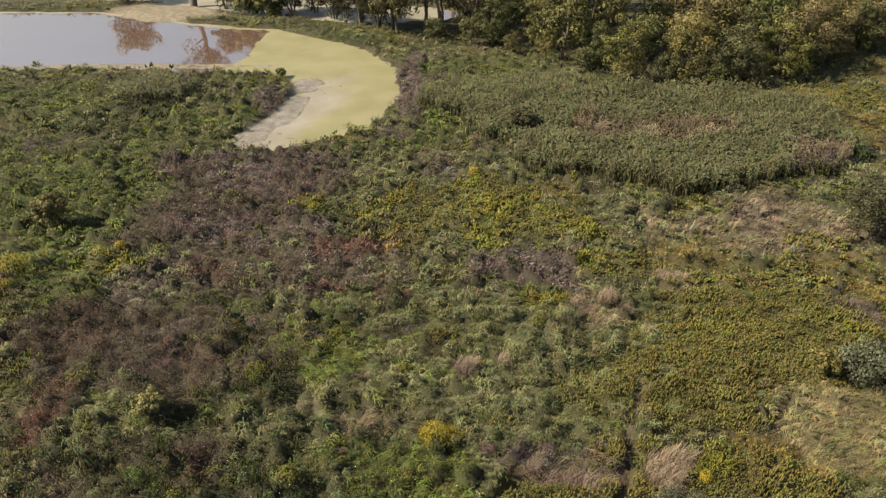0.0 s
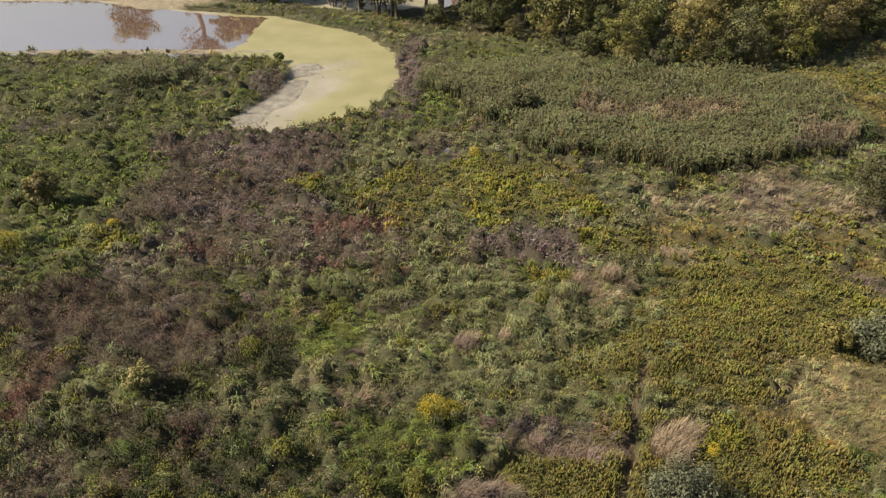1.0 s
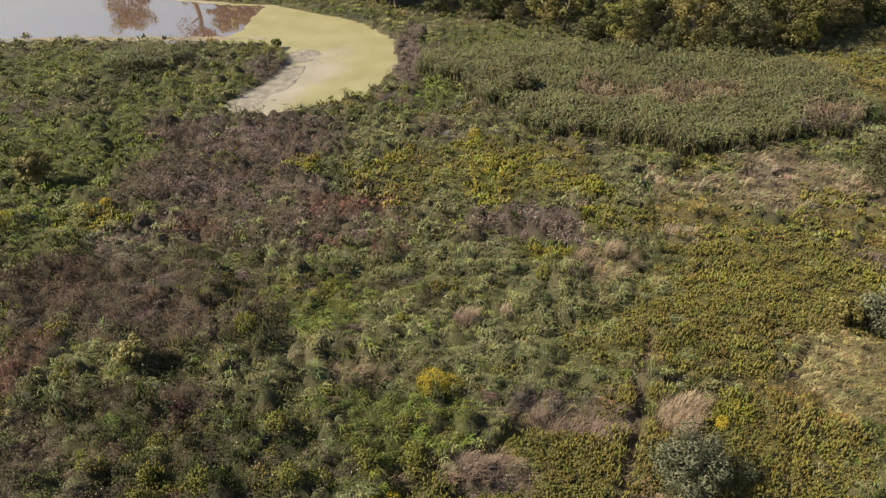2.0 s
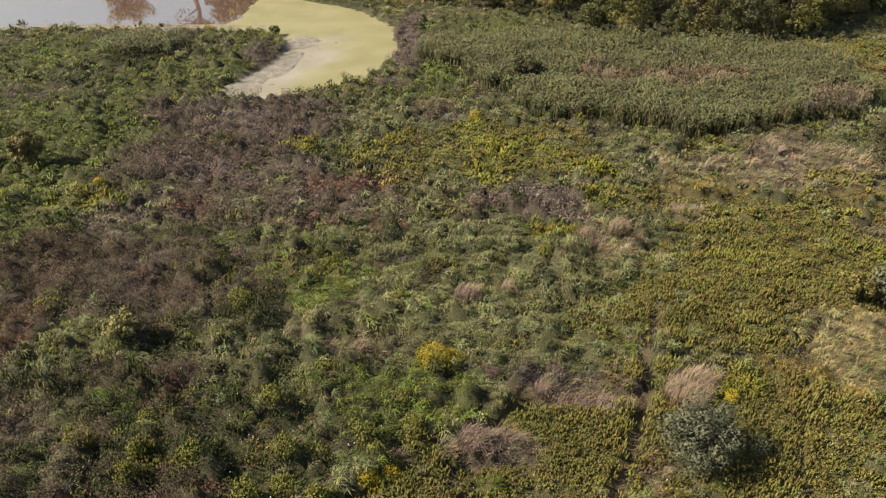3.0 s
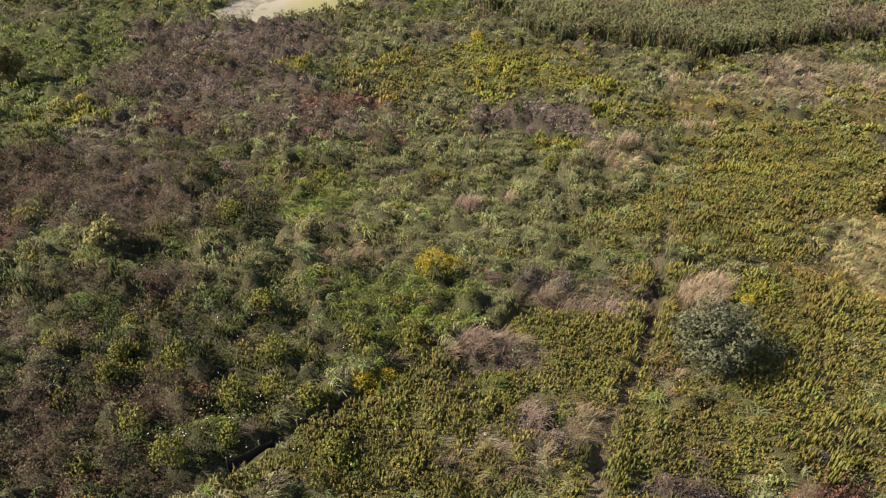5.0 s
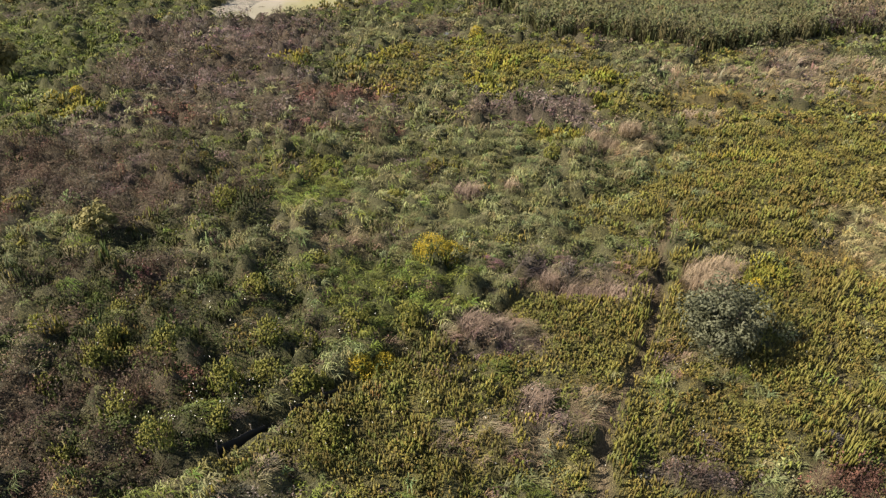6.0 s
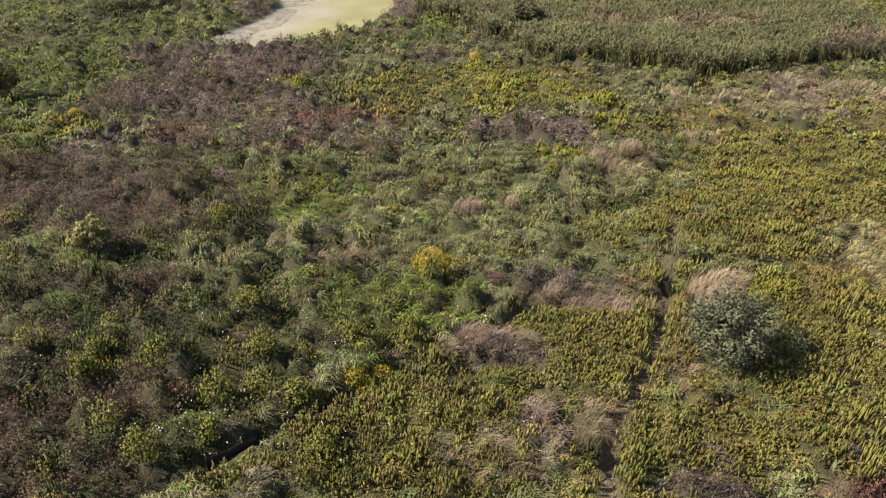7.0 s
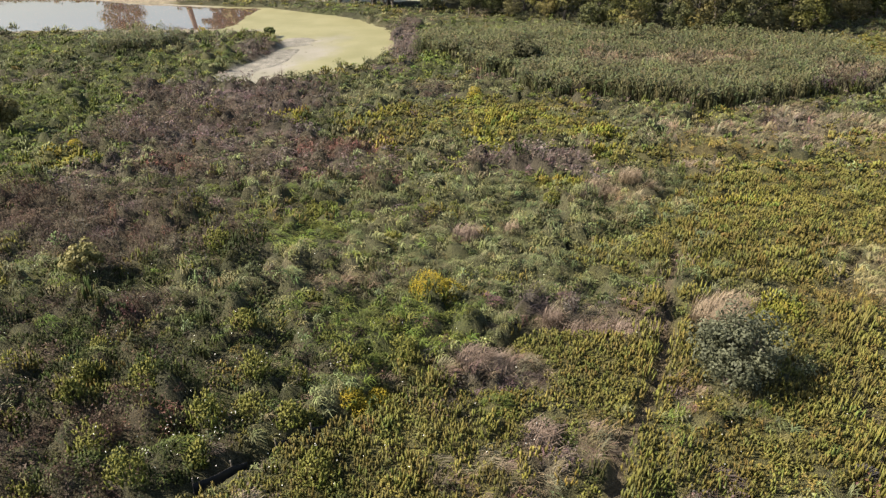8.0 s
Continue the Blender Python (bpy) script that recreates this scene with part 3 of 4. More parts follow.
def leaf_at(rng, p, normal, size, tip):
    n = normal / (np.linalg.norm(normal) + 1e-6)
    a = np.cross(n, rng.normal(size=3))
    a /= np.linalg.norm(a) + 1e-6
    b = np.cross(n, a)
    v = np.array([p - a * size * 0.5, p - b * size * 0.27, p + a * size * 0.5, p + b * size * 0.27])
    return v, np.array([[0, 1, 2], [0, 2, 3]]), np.full(4, tip)


def leafy(rng, count, radius, height, size):
    out = []
    for _ in range(count):
        d = rng.normal(size=3)
        d[2] = abs(d[2]) + 0.1
        d /= np.linalg.norm(d)
        k = rng.uniform(0.55, 1.0)
        p = d * k * [radius, radius, height]
        out.append(leaf_at(rng, p, d + rng.normal(size=3) * 0.6 + [0, 0, 0.4], size * rng.uniform(0.6, 1.4), min(1, max(0, p[2] / height * rng.uniform(0.5, 1.3)))))
    return merged(out)


def plumes(rng, stems, height, leaf, spread=0.26, heads=0, leaves=3):
    """Upright leafy stems, each a narrow uneven spire with a few leaves standing off it."""
    out = []
    ring = np.array([[0, 2, 1], [0, 3, 2], [0, 1, 3], [1, 2, 4], [2, 3, 4], [3, 1, 4]])
    for _ in range(stems):
        a, r = rng.uniform(0, 6.283), spread * math.sqrt(rng.rand())
        foot = np.array([r * math.cos(a), r * math.sin(a), 0])
        top = foot * 1.15 + [rng.normal() * 0.05, rng.normal() * 0.05, height * rng.uniform(0.5, 1.2)]
        turn = rng.uniform(0, 6.283)
        v = [foot]
        for k in range(3):
            b = turn + 2.094 * k + rng.normal() * 0.35
            v.append(foot + (top - foot) * rng.uniform(0.45, 0.85) + np.array([math.cos(b), math.sin(b), 0]) * leaf * rng.uniform(0.25, 0.55))
        out.append((np.array(v + [top]), ring, np.array([0, 0.5, 0.6, 0.55, 0.85])))
        for j in range(leaves):
            t = 0.35 + 0.6 * (j + rng.rand()) / leaves
            p = foot + (top - foot) * t
            b = turn + 2.4 * j
            s = leaf * (1.0 - 0.4 * t) * rng.uniform(0.7, 1.2)
            side = np.array([-math.sin(b), math.cos(b), 0]) * s * 0.22
            tip = p + np.array([math.cos(b), math.sin(b), rng.uniform(-0.4, 0.7)]) * s
            out.append((np.array([p - side, p + side, tip]), np.array([[0, 1, 2]]), np.array([0.25, 0.25, 0.4]) + 0.4 * t))
        for j in range(heads):
            b = rng.uniform(0, 6.283)
            out.append(leaf_at(rng, top + [0.03 * math.cos(b), 0.03 * math.sin(b), -0.05 * j], np.array([math.cos(b), math.sin(b), 0.8]), leaf * 0.45, 1.0))
    return merged(out)


def cushion(rng, count, radius, height, size, rough=0.4, low=0.0):
    """A rounded mass of small leaves that face outwards, lumpy in outline."""
    lumps = rng.normal(size=(5, 3))
    lumps /= np.linalg.norm(lumps, axis=1, keepdims=True)
    out = []
    for _ in range(count):
        d = rng.normal(size=3)
        d[2] = abs(d[2]) + low
        d /= np.linalg.norm(d)
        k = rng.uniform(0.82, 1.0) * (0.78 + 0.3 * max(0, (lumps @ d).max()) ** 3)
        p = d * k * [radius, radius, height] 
        # Upper leaves get the lighter tint: light from above, in the colour.
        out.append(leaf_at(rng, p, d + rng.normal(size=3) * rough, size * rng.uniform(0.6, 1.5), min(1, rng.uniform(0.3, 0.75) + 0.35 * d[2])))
    return merged(out)


def bunch(rng, sprigs, radius, height, leaf):
    """A rounded, lumpy bush of short leafy sprigs that stand out from a dome."""
    out = []
    ring = np.array([[0, 2, 1], [0, 3, 2], [0, 1, 3], [1, 2, 4], [2, 3, 4], [3, 1, 4]])
    lumps = rng.normal(size=(4, 3))
    lumps /= np.linalg.norm(lumps, axis=1, keepdims=True)
    for _ in range(sprigs):
        d = rng.normal(size=3)
        d[2] = abs(d[2])
        d /= np.linalg.norm(d)
        k = rng.uniform(0.6, 0.9) * (0.8 + 0.3 * max(0, (lumps @ d).max()) ** 3)
        foot = d * k * [radius, radius, height]
        way = d * 0.5 + [0, 0, 0.9] + rng.normal(size=3) * 0.2
        way /= np.linalg.norm(way)
        top = foot + way * leaf * rng.uniform(1.6, 2.8)
        turn = rng.uniform(0, 6.283)
        v = [foot]
        for q in range(3):
            b = turn + 2.094 * q + rng.normal() * 0.35
            v.append(foot + (top - foot) * rng.uniform(0.4, 0.85) + np.array([math.cos(b), math.sin(b), 0]) * leaf * rng.uniform(0.25, 0.6))
        # Tint rises with the dome's upward slope, so its lit top is painted.
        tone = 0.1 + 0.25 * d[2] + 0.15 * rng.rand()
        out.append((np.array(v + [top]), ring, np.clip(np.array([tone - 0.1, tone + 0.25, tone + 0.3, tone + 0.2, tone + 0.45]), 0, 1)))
        for _ in range(2):
            n = rng.normal(size=3) * 0.5 + d + [0, 0, 0.3]
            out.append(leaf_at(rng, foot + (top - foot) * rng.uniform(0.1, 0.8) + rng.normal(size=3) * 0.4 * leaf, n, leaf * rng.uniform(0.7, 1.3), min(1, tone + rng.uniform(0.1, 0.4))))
    return merged(out)


def mop(rng, count, radius, height, width):
    """A hummock of bent grass combed over one way."""
    out = []
    for _ in range(count):
        a, q = rng.uniform(0, 6.283), math.sqrt(rng.rand())
        base = np.array([q * radius * math.cos(a), q * radius * math.sin(a), height * (0.75 - 0.6 * q * q) * rng.uniform(0.7, 1)])
        way = np.array([0.75 + 0.5 * math.cos(a), 0.25 + 0.5 * math.sin(a), 0])
        side = np.array([-way[1], way[0], 0]) * width * rng.uniform(0.6, 1.3)
        n = rng.uniform(0.16, 0.34) * radius / 0.45
        mid, tip = base + way * n * 0.45 + [0, 0, 0.3 * n], base + way * n + [0, 0, -0.15 * n]
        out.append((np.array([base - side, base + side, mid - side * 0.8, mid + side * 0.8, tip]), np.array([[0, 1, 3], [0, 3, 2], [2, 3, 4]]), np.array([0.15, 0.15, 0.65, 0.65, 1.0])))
    return merged(out)


def fountain(rng, count, height, reach, width):
    """A grass tuft: blades that rise together and arch over, most of them one way."""
    out = []
    for _ in range(count):
        a, r = rng.uniform(0, 6.283), 0.09 * math.sqrt(rng.rand())
        way = np.array([math.cos(a) + 0.45, math.sin(a) - 0.1, 0])
        side = np.array([-way[1], way[0], 0]) / (np.hypot(way[0], way[1]) + 0.1) * width * rng.uniform(0.6, 1.3)
        base = np.array([r * math.cos(a * 3.7), r * math.sin(a * 3.7), 0])
        h, n = height * rng.uniform(0.6, 1.1), reach * rng.uniform(0.5, 1.1)
        low, mid, tip = base + way * n * 0.12 + [0, 0, h * 0.7], base + way * n * 0.5 + [0, 0, h], base + way * n + [0, 0, h * rng.uniform(0.35, 0.8)]
        v = np.array([base, low - side, low + side, mid - side * 0.9, mid + side * 0.9, tip])
        out.append((v, np.array([[0, 2, 1], [1, 2, 4], [1, 4, 3], [3, 4, 5]]), np.array([0, 0.35, 0.35, 0.8, 0.8, 1.0])))
    return merged(out)


def reed_leaves(rng, count):
    """A clump of reed: broad leaves that arch out near the tops of tall stems."""
    out = []
    for _ in range(count):
        a, r = rng.uniform(0, 6.283), 0.28 * math.sqrt(rng.rand())
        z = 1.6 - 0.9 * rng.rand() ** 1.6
        base = np.array([r * math.cos(a * 3), r * math.sin(a * 3), z])
        way = np.array([math.cos(a) + 0.35, math.sin(a) - 0.1, 0])
        side = np.array([-math.sin(a), math.cos(a), 0]) * 0.07
        n = rng.uniform(0.22, 0.42)
        mid, tip = base + way * n * 0.45 + [0, 0, n * 0.35], base + way * n - [0, 0, n * rng.uniform(-0.2, 0.4)]
        # Leaves lower in the clump tinted darker: shade among the reeds, painted.
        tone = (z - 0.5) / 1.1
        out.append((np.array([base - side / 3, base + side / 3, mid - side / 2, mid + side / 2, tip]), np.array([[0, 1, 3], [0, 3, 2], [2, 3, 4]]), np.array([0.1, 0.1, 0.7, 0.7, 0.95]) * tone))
    out.append(blades(rng, 4, 1.5, 0.12, 0.05, 0.25))
    return merged(out)


def dry_stems(rng, count, height, spread=0.3, head=0.07):
    out = []
    for _ in range(count):
        a, r = rng.uniform(0, 6.283), spread * math.sqrt(rng.rand())
        foot = np.array([r * math.cos(a), r * math.sin(a), 0])
        top = foot * 1.3 + [rng.normal() * 0.1, rng.normal() * 0.1, height * rng.uniform(0.6, 1.15)]
        side = np.array([math.cos(a * 5), math.sin(a * 5), 0]) * 0.012
        out.append((np.array([foot - side, foot + side, top]), np.array([[0, 1, 2]]), np.array([0, 0, 0.7])))
        for j in range(3):
            t = rng.uniform(0.45, 1.0)
            out.append(leaf_at(rng, foot + (top - foot) * t + rng.normal(size=3) * 0.035, rng.normal(size=3) * 0.55 + [0, 0, 0.9], head * rng.uniform(0.7, 1.5), t))
    return merged(out)


rng = np.random.RandomState(5)
SHAPES = {  # the last six of each are coarser, for places far off
    "tuft": [fountain(rng, 14, 0.36, 0.34, 0.014) for _ in range(6)] + [fountain(rng, 9, 0.36, 0.36, 0.022) for _ in range(6)],
    "fine": [blades(rng, 26, 0.36, 0.42, 0.016, 0.22, (0.5, -0.2)) for _ in range(6)] + [blades(rng, 12, 0.36, 0.42, 0.026, 0.22, (0.5, -0.2)) for _ in range(6)],
    "leafy": [leafy(rng, 40, 0.32, 0.46, 0.075) for _ in range(6)] + [leafy(rng, 20, 0.32, 0.46, 0.1) for _ in range(6)],
    "plume": [plumes(rng, 9, 0.42, 0.1, 0.26, leaves=2) for _ in range(6)] + [plumes(rng, 7, 0.34, 0.15, 0.28, leaves=2) for _ in range(6)],
    "flower": [plumes(rng, 8, 0.44, 0.1, 0.26, heads=1, leaves=2) for _ in range(6)] + [plumes(rng, 7, 0.36, 0.15, 0.28, leaves=3) for _ in range(6)],
    "stems": [dry_stems(rng, 11, 0.5, head=0.07) for _ in range(6)] + [dry_stems(rng, 8, 0.5, head=0.09) for _ in range(6)],
    "reed": [reed_leaves(rng, 12) for _ in range(12)],
}
crng = np.random.RandomState(15)
MASSES = {  # rounded clumps, near and far
    "cushion": [cushion(crng, 120, 0.5, 0.5, 0.085) for _ in range(6)] + [cushion(crng, 60, 0.5, 0.5, 0.12) for _ in range(4)],
    "bunch": [bunch(crng, 34, 0.48, 0.5, 0.1) for _ in range(6)] + [bunch(crng, 16, 0.48, 0.5, 0.16) for _ in range(4)],
    "mop": [mop(crng, 110, 0.45, 0.5, 0.009) for _ in range(6)] + [mop(crng, 48, 0.45, 0.5, 0.018) for _ in range(4)],
}
MASS_OF = {"umber": ("cushion",), "green": ("mop", "mop", "cushion", "bunch"), "sage": ("mop", "bunch", "cushion"), "olive": ("bunch",), "yellow": ("bunch",), "brown": ("cushion", "mop"),
           "russet": ("cushion",), "mauve": ("mop", "cushion"), "tan": ("mop",), "dark": ("cushion", "cushion", "bunch"), "orange": ("mop",)}
# which shapes a kind grows as, and the scale of its height
GROWS = {"umber": (("stems", 0.7), ("leafy", 0.3), 1.1), "green": (("leafy", 0.5), ("tuft", 0.5), 0.85), "sage": (("tuft", 0.8), ("leafy", 0.2), 1.0), "olive": (("plume", 0.78), ("leafy", 0.22), 0.95),
         "yellow": (("flower", 0.8), ("plume", 0.2), 1.05), "brown": (("stems", 0.8), ("leafy", 0.2), 1.1), "russet": (("stems", 0.85), ("leafy", 0.15), 1.1),
         "mauve": (("stems", 0.75), ("fine", 0.25), 1.1), "tan": (("fine", 1.0), ("tuft", 0.0), 1.0), "straw": (("fine", 0.45), ("tuft", 0.55), 0.95),
         "dark": (("leafy", 0.8), ("plume", 0.2), 1.2), "reed": (("reed", 1.0), ("tuft", 0.0), 1.0), "orange": (("tuft", 0.5), ("stems", 0.5), 1.0)}
STUFF = {
    "meadow_grass": (("green", "sage"), M_GRASS, "rough green and grey-green meadow grass and low weeds", "grass"),
    "dry_grass": (("tan", "straw"), M_GRASS, "bleached tan and straw-coloured grass, bent over by wind", "grass"),
    "goldenrod_stand": (("olive", "yellow"), M_LEAF, "dense yellow-green goldenrod stems starting to flower", "goldenrod"),
    "withered_weeds": (("umber", "brown", "russet", "mauve", "orange"), M_LEAF, "withered brown and russet weed stems with seed heads", "weeds"),
    "leafy_weeds": (("dark",), M_LEAF, "dark green broad-leaved weeds in low mounds", "weeds"),
    "reed_bed": (("reed",), M_REED, "tall grey-green reeds in a dense bed", "reeds"),
}


PALE, ROSY = (lin(118, 104, 84), lin(170, 152, 128)), (lin(106, 92, 80), lin(150, 131, 116))
TUSSOCKS = ((9.9, 20.9, 0.8, 0.95, PALE), (9.0, 20.4, 0.6, 1.0, PALE), (9.5, 19.9, 0.6, 1.1, PALE), (10.5, 21.4, 0.7, 0.95, PALE), (9.4, 21.3, 0.55, 0.9, PALE), (4.4, 20.5, 0.6, 0.8, ROSY), (5.3, 20.3, 0.6, 0.8, ROSY), (6.2, 20.1, 0.6, 0.7, ROSY), (6.9, 20.0, 0.4, 0.7, ROSY), (3.6, 20.8, 0.4, 0.7, ROSY), (0.4, 27.4, 0.6, 0.9, ROSY), (0.9, 28.2, 0.4, 0.8, PALE), (8.0, 32.9, 0.65, 0.8, PALE), (9.2, 33.3, 0.6, 0.8, PALE), (7.4, 33.6, 0.6, 0.8, PALE), (0.6, 17.7, 0.6, 0.6, ROSY), (1.4, 17.9, 0.6, 0.6, ROSY), (2.6, 28.0, 0.4, 0.6, PALE), (13.7, 36.4, 0.8, 0.7, PALE), (2.4, 14.6, 0.6, 0.5, ROSY))
BUSHES = ((8.8, 17.0, 1.3), (29.0, 40.6, 2.1), (21.4, 26.6, 1.4), (-29.5, 42.0, 1.2), (6.1, 59.0, 1.0))


FENCES = [(-7.1, 12.45, 0), (-5.9, 13.35, 0), (-5.2, 14.0, 0), (-3.7, 15.0, 0)]


def clearing(x, y):
    """Negative on ground that single shrubs and tussocks have to themselves."""
    d = np.full(len(x), 9.0)
    for cx, cy, r in [(a, b - 0.45 * h, 0.75 * c) for a, b, c, h, _ in TUSSOCKS] + [(a, b, 0.7 * c) for a, b, c in BUSHES]:
        d = np.minimum(d, np.hypot(x - cx, y - cy) - r)
    return d


# the wood's edge in plan
EDGE = ([-30, -16, -8, 3, 8, 13, 18, 24, 31, 37, 46, 52, 60, 80], [108, 99.5, 92.5, 88.8, 85, 80, 73.3, 72.2, 71.8, 75, 82, 86, 92, 105])


def half_width(y):
    return 0.57 * np.abs(y) + 11


def scatter(rng, y0, y1, step, wide):
    """Places of plants between two distances: x, y, size across."""
    lim = half_width(y1)
    nx, ny = int(2 * lim / step), int((y1 - y0) / step)
    i, j = (a.ravel() for a in np.meshgrid(np.arange(nx), np.arange(ny)))
    x = -lim + (i + rng.rand(len(i))) * step
    y = y0 + (j + rng.rand(len(j))) * step
    ok = (np.abs(x) < half_width(y)) & (shore(x, y) > 0.25)
    ok &= np.minimum(along(TRACK, x, y), along(SIDE_TRACK, x, y) + 0.08) > 0.2
    ok &= np.abs(along(DITCH, x, y)) > 0.3
    ok &= (clearing(x, y) > 0) & ((mud_at(x, y) < 0.45) | (y < 98)) & ((x < -14) | (y < np.interp(x, *EDGE) + 2))
    ok &= (np.abs(along(FENCES[:2], x, y + 0.12)) > 0.24) & (np.abs(along(FENCES[2:], x, y + 0.12)) > 0.24)
    return x[ok], y[ok], np.full(ok.sum(), wide)


def reed_places(step=0.43):
    x, y = (a.ravel() for a in np.meshgrid(np.arange(-6, 46, step), np.arange(44, 76, step)))
    x, y = x + rng.rand(len(x)) * step, y + rng.rand(len(y)) * step
    v = weights(x, y)
    ok = (v[:, K["reed"]] + (v[:, K["russet"]] + v[:, K["mauve"]]) * (x > 4) * (y > 49.5) > 0.25 + 0.5 * rng.rand(len(x))) & (clearing(x, y) > 0) & (np.abs(x) < half_width(y))
    return x[ok], y[ok], np.full(ok.sum(), 1.0)


bands = [scatter(rng, -7, 9.8, 0.48, 1.15), scatter(rng, 9.8, 22, 0.27, 0.85), scatter(rng, 22, 34, 0.34, 1.0), scatter(rng, 34, 50, 0.42, 1.2), scatter(rng, 50, 76, 0.54, 1.5), scatter(rng, 76, 112, 0.8, 1.9)]
bands.append(reed_places())
PX, PY, PW = (np.concatenate(c) for c in zip(*bands))
REEDS = len(PX) - len(bands[-1][0])
# plants stand in colonies of one kind, tall in the middle and thin at the rim
w = weights(PX, PY)
MOUND, CELL, CELL2 = mounds(PX, PY, w)
w = w ** 1.9
w /= w.sum(1, keepdims=True)
lone = rng.rand(len(PX))
draw = np.where(lone < 0.66, CELL, np.where(lone < 0.88, CELL2, rng.rand(len(PX))))
kind = (w.cumsum(1) > draw[:, None]).argmax(1)
kind[(PW > 1.5) & (PY > 40) & (kind == K["reed"])] = K["sage"]
kind[REEDS:] = K["reed"]
EVEN = evenness(w)
kind[(kind == K["olive"]) & (rng.rand(len(kind)) < 0.08)] = -1
kind[(MOUND < 0.2) & (EVEN < 0.5) & (rng.rand(len(kind)) < 0.6)] = -1
WITHERED = w[:, K["russet"]] + w[:, K["mauve"]]
LUSH = (0.4 + 0.95 * MOUND) * (0.4 + 1.2 * fbm(PX, PY, 2.4, 131)) * (0.8 + 0.4 * np.modf(CELL * 17.3)[0] * (1 - EVEN) + 0.2 * EVEN)
TONE = 1.0 + (np.modf(CELL * 31.7)[0] - 0.5) * (1.0 - 0.7 * EVEN)
LUSH = LUSH * (1 + 0.55 * smooth(0.9, 0.2, np.minimum(along(TRACK, PX, PY), along(SIDE_TRACK, PX, PY))))
PZ = land(PX, PY)

# rounded clumps among them
rounds = [scatter(crng, 9.4, 24, 0.52, 0.58), scatter(crng, 24, 37, 0.7, 0.7), scatter(crng, 37, 55, 0.85, 0.68), scatter(crng, 55, 80, 1.15, 0.85)]
CX, CY, CW = (np.concatenate(c) for c in zip(*rounds))
cw = weights(CX, CY)
keep = (crng.rand(len(CX)) < 0.95 - 0.6 * cw[:, K["olive"]] - 0.3 * cw[:, K["brown"]]) & (cw[:, K["reed"]] + cw[:, K["straw"]] < 0.25) & (np.minimum(along(TRACK, CX, CY), np.abs(along(DITCH, CX, CY))) > 0.3 * CW + 0.12)
CX, CY, CW, cw = CX[keep], CY[keep], CW[keep], cw[keep] ** 1.7
corner = smooth(2, -4, CX) * smooth(24, 19, CY)
cw[:, K["dark"]] += 0.35 * corner * cw.sum(1)
cw[:, K["umber"]] += 0.15 * corner * cw.sum(1)
cw /= cw.sum(1, keepdims=True)
_, CC, CC2 = mounds(CX, CY, cw)
ckind = (cw.cumsum(1) > np.where(crng.rand(len(CX)) < 0.4, CC, crng.rand(len(CX)))[:, None]).argmax(1)
CZ = land(CX, CY)


def masses(names):
    out, n = [], 0
    for i in np.flatnonzero(np.isin(ckind, [K[k] for k in names])):
        k = KINDS[ckind[i]]
        if k not in MASS_OF:
            continue
        shape = MASS_OF[k][crng.randint(len(MASS_OF[k]))]
        sets = MASSES[shape]
        v, f, t = sets[crng.randint(6)] if CY[i] < 34 else sets[6 + crng.randint(4)]
        a, r = crng.uniform(-0.7, 0.7), CW[i] * crng.uniform(0.7, 1.45)
        h = (0.3 + 0.7 * CW[i]) * crng.uniform(0.5, 1.5) * (0.75 if k in ("olive", "tan") else 1.3 if k == "sage" else 1.15)
        q = v * [r * crng.uniform(0.85, 1.35) * (1.35 if shape == "mop" else 1.0), r, h]
        q = np.c_[q[:, 0] * math.cos(a) - q[:, 1] * math.sin(a), q[:, 0] * math.sin(a) + q[:, 1] * math.cos(a), q[:, 2]] + [CX[i], CY[i], CZ[i] - 0.04]
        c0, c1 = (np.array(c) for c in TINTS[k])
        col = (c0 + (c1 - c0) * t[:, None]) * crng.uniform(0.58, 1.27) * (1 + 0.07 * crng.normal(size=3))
        out.append((q, f + n, col))
        n += len(q)
    return out


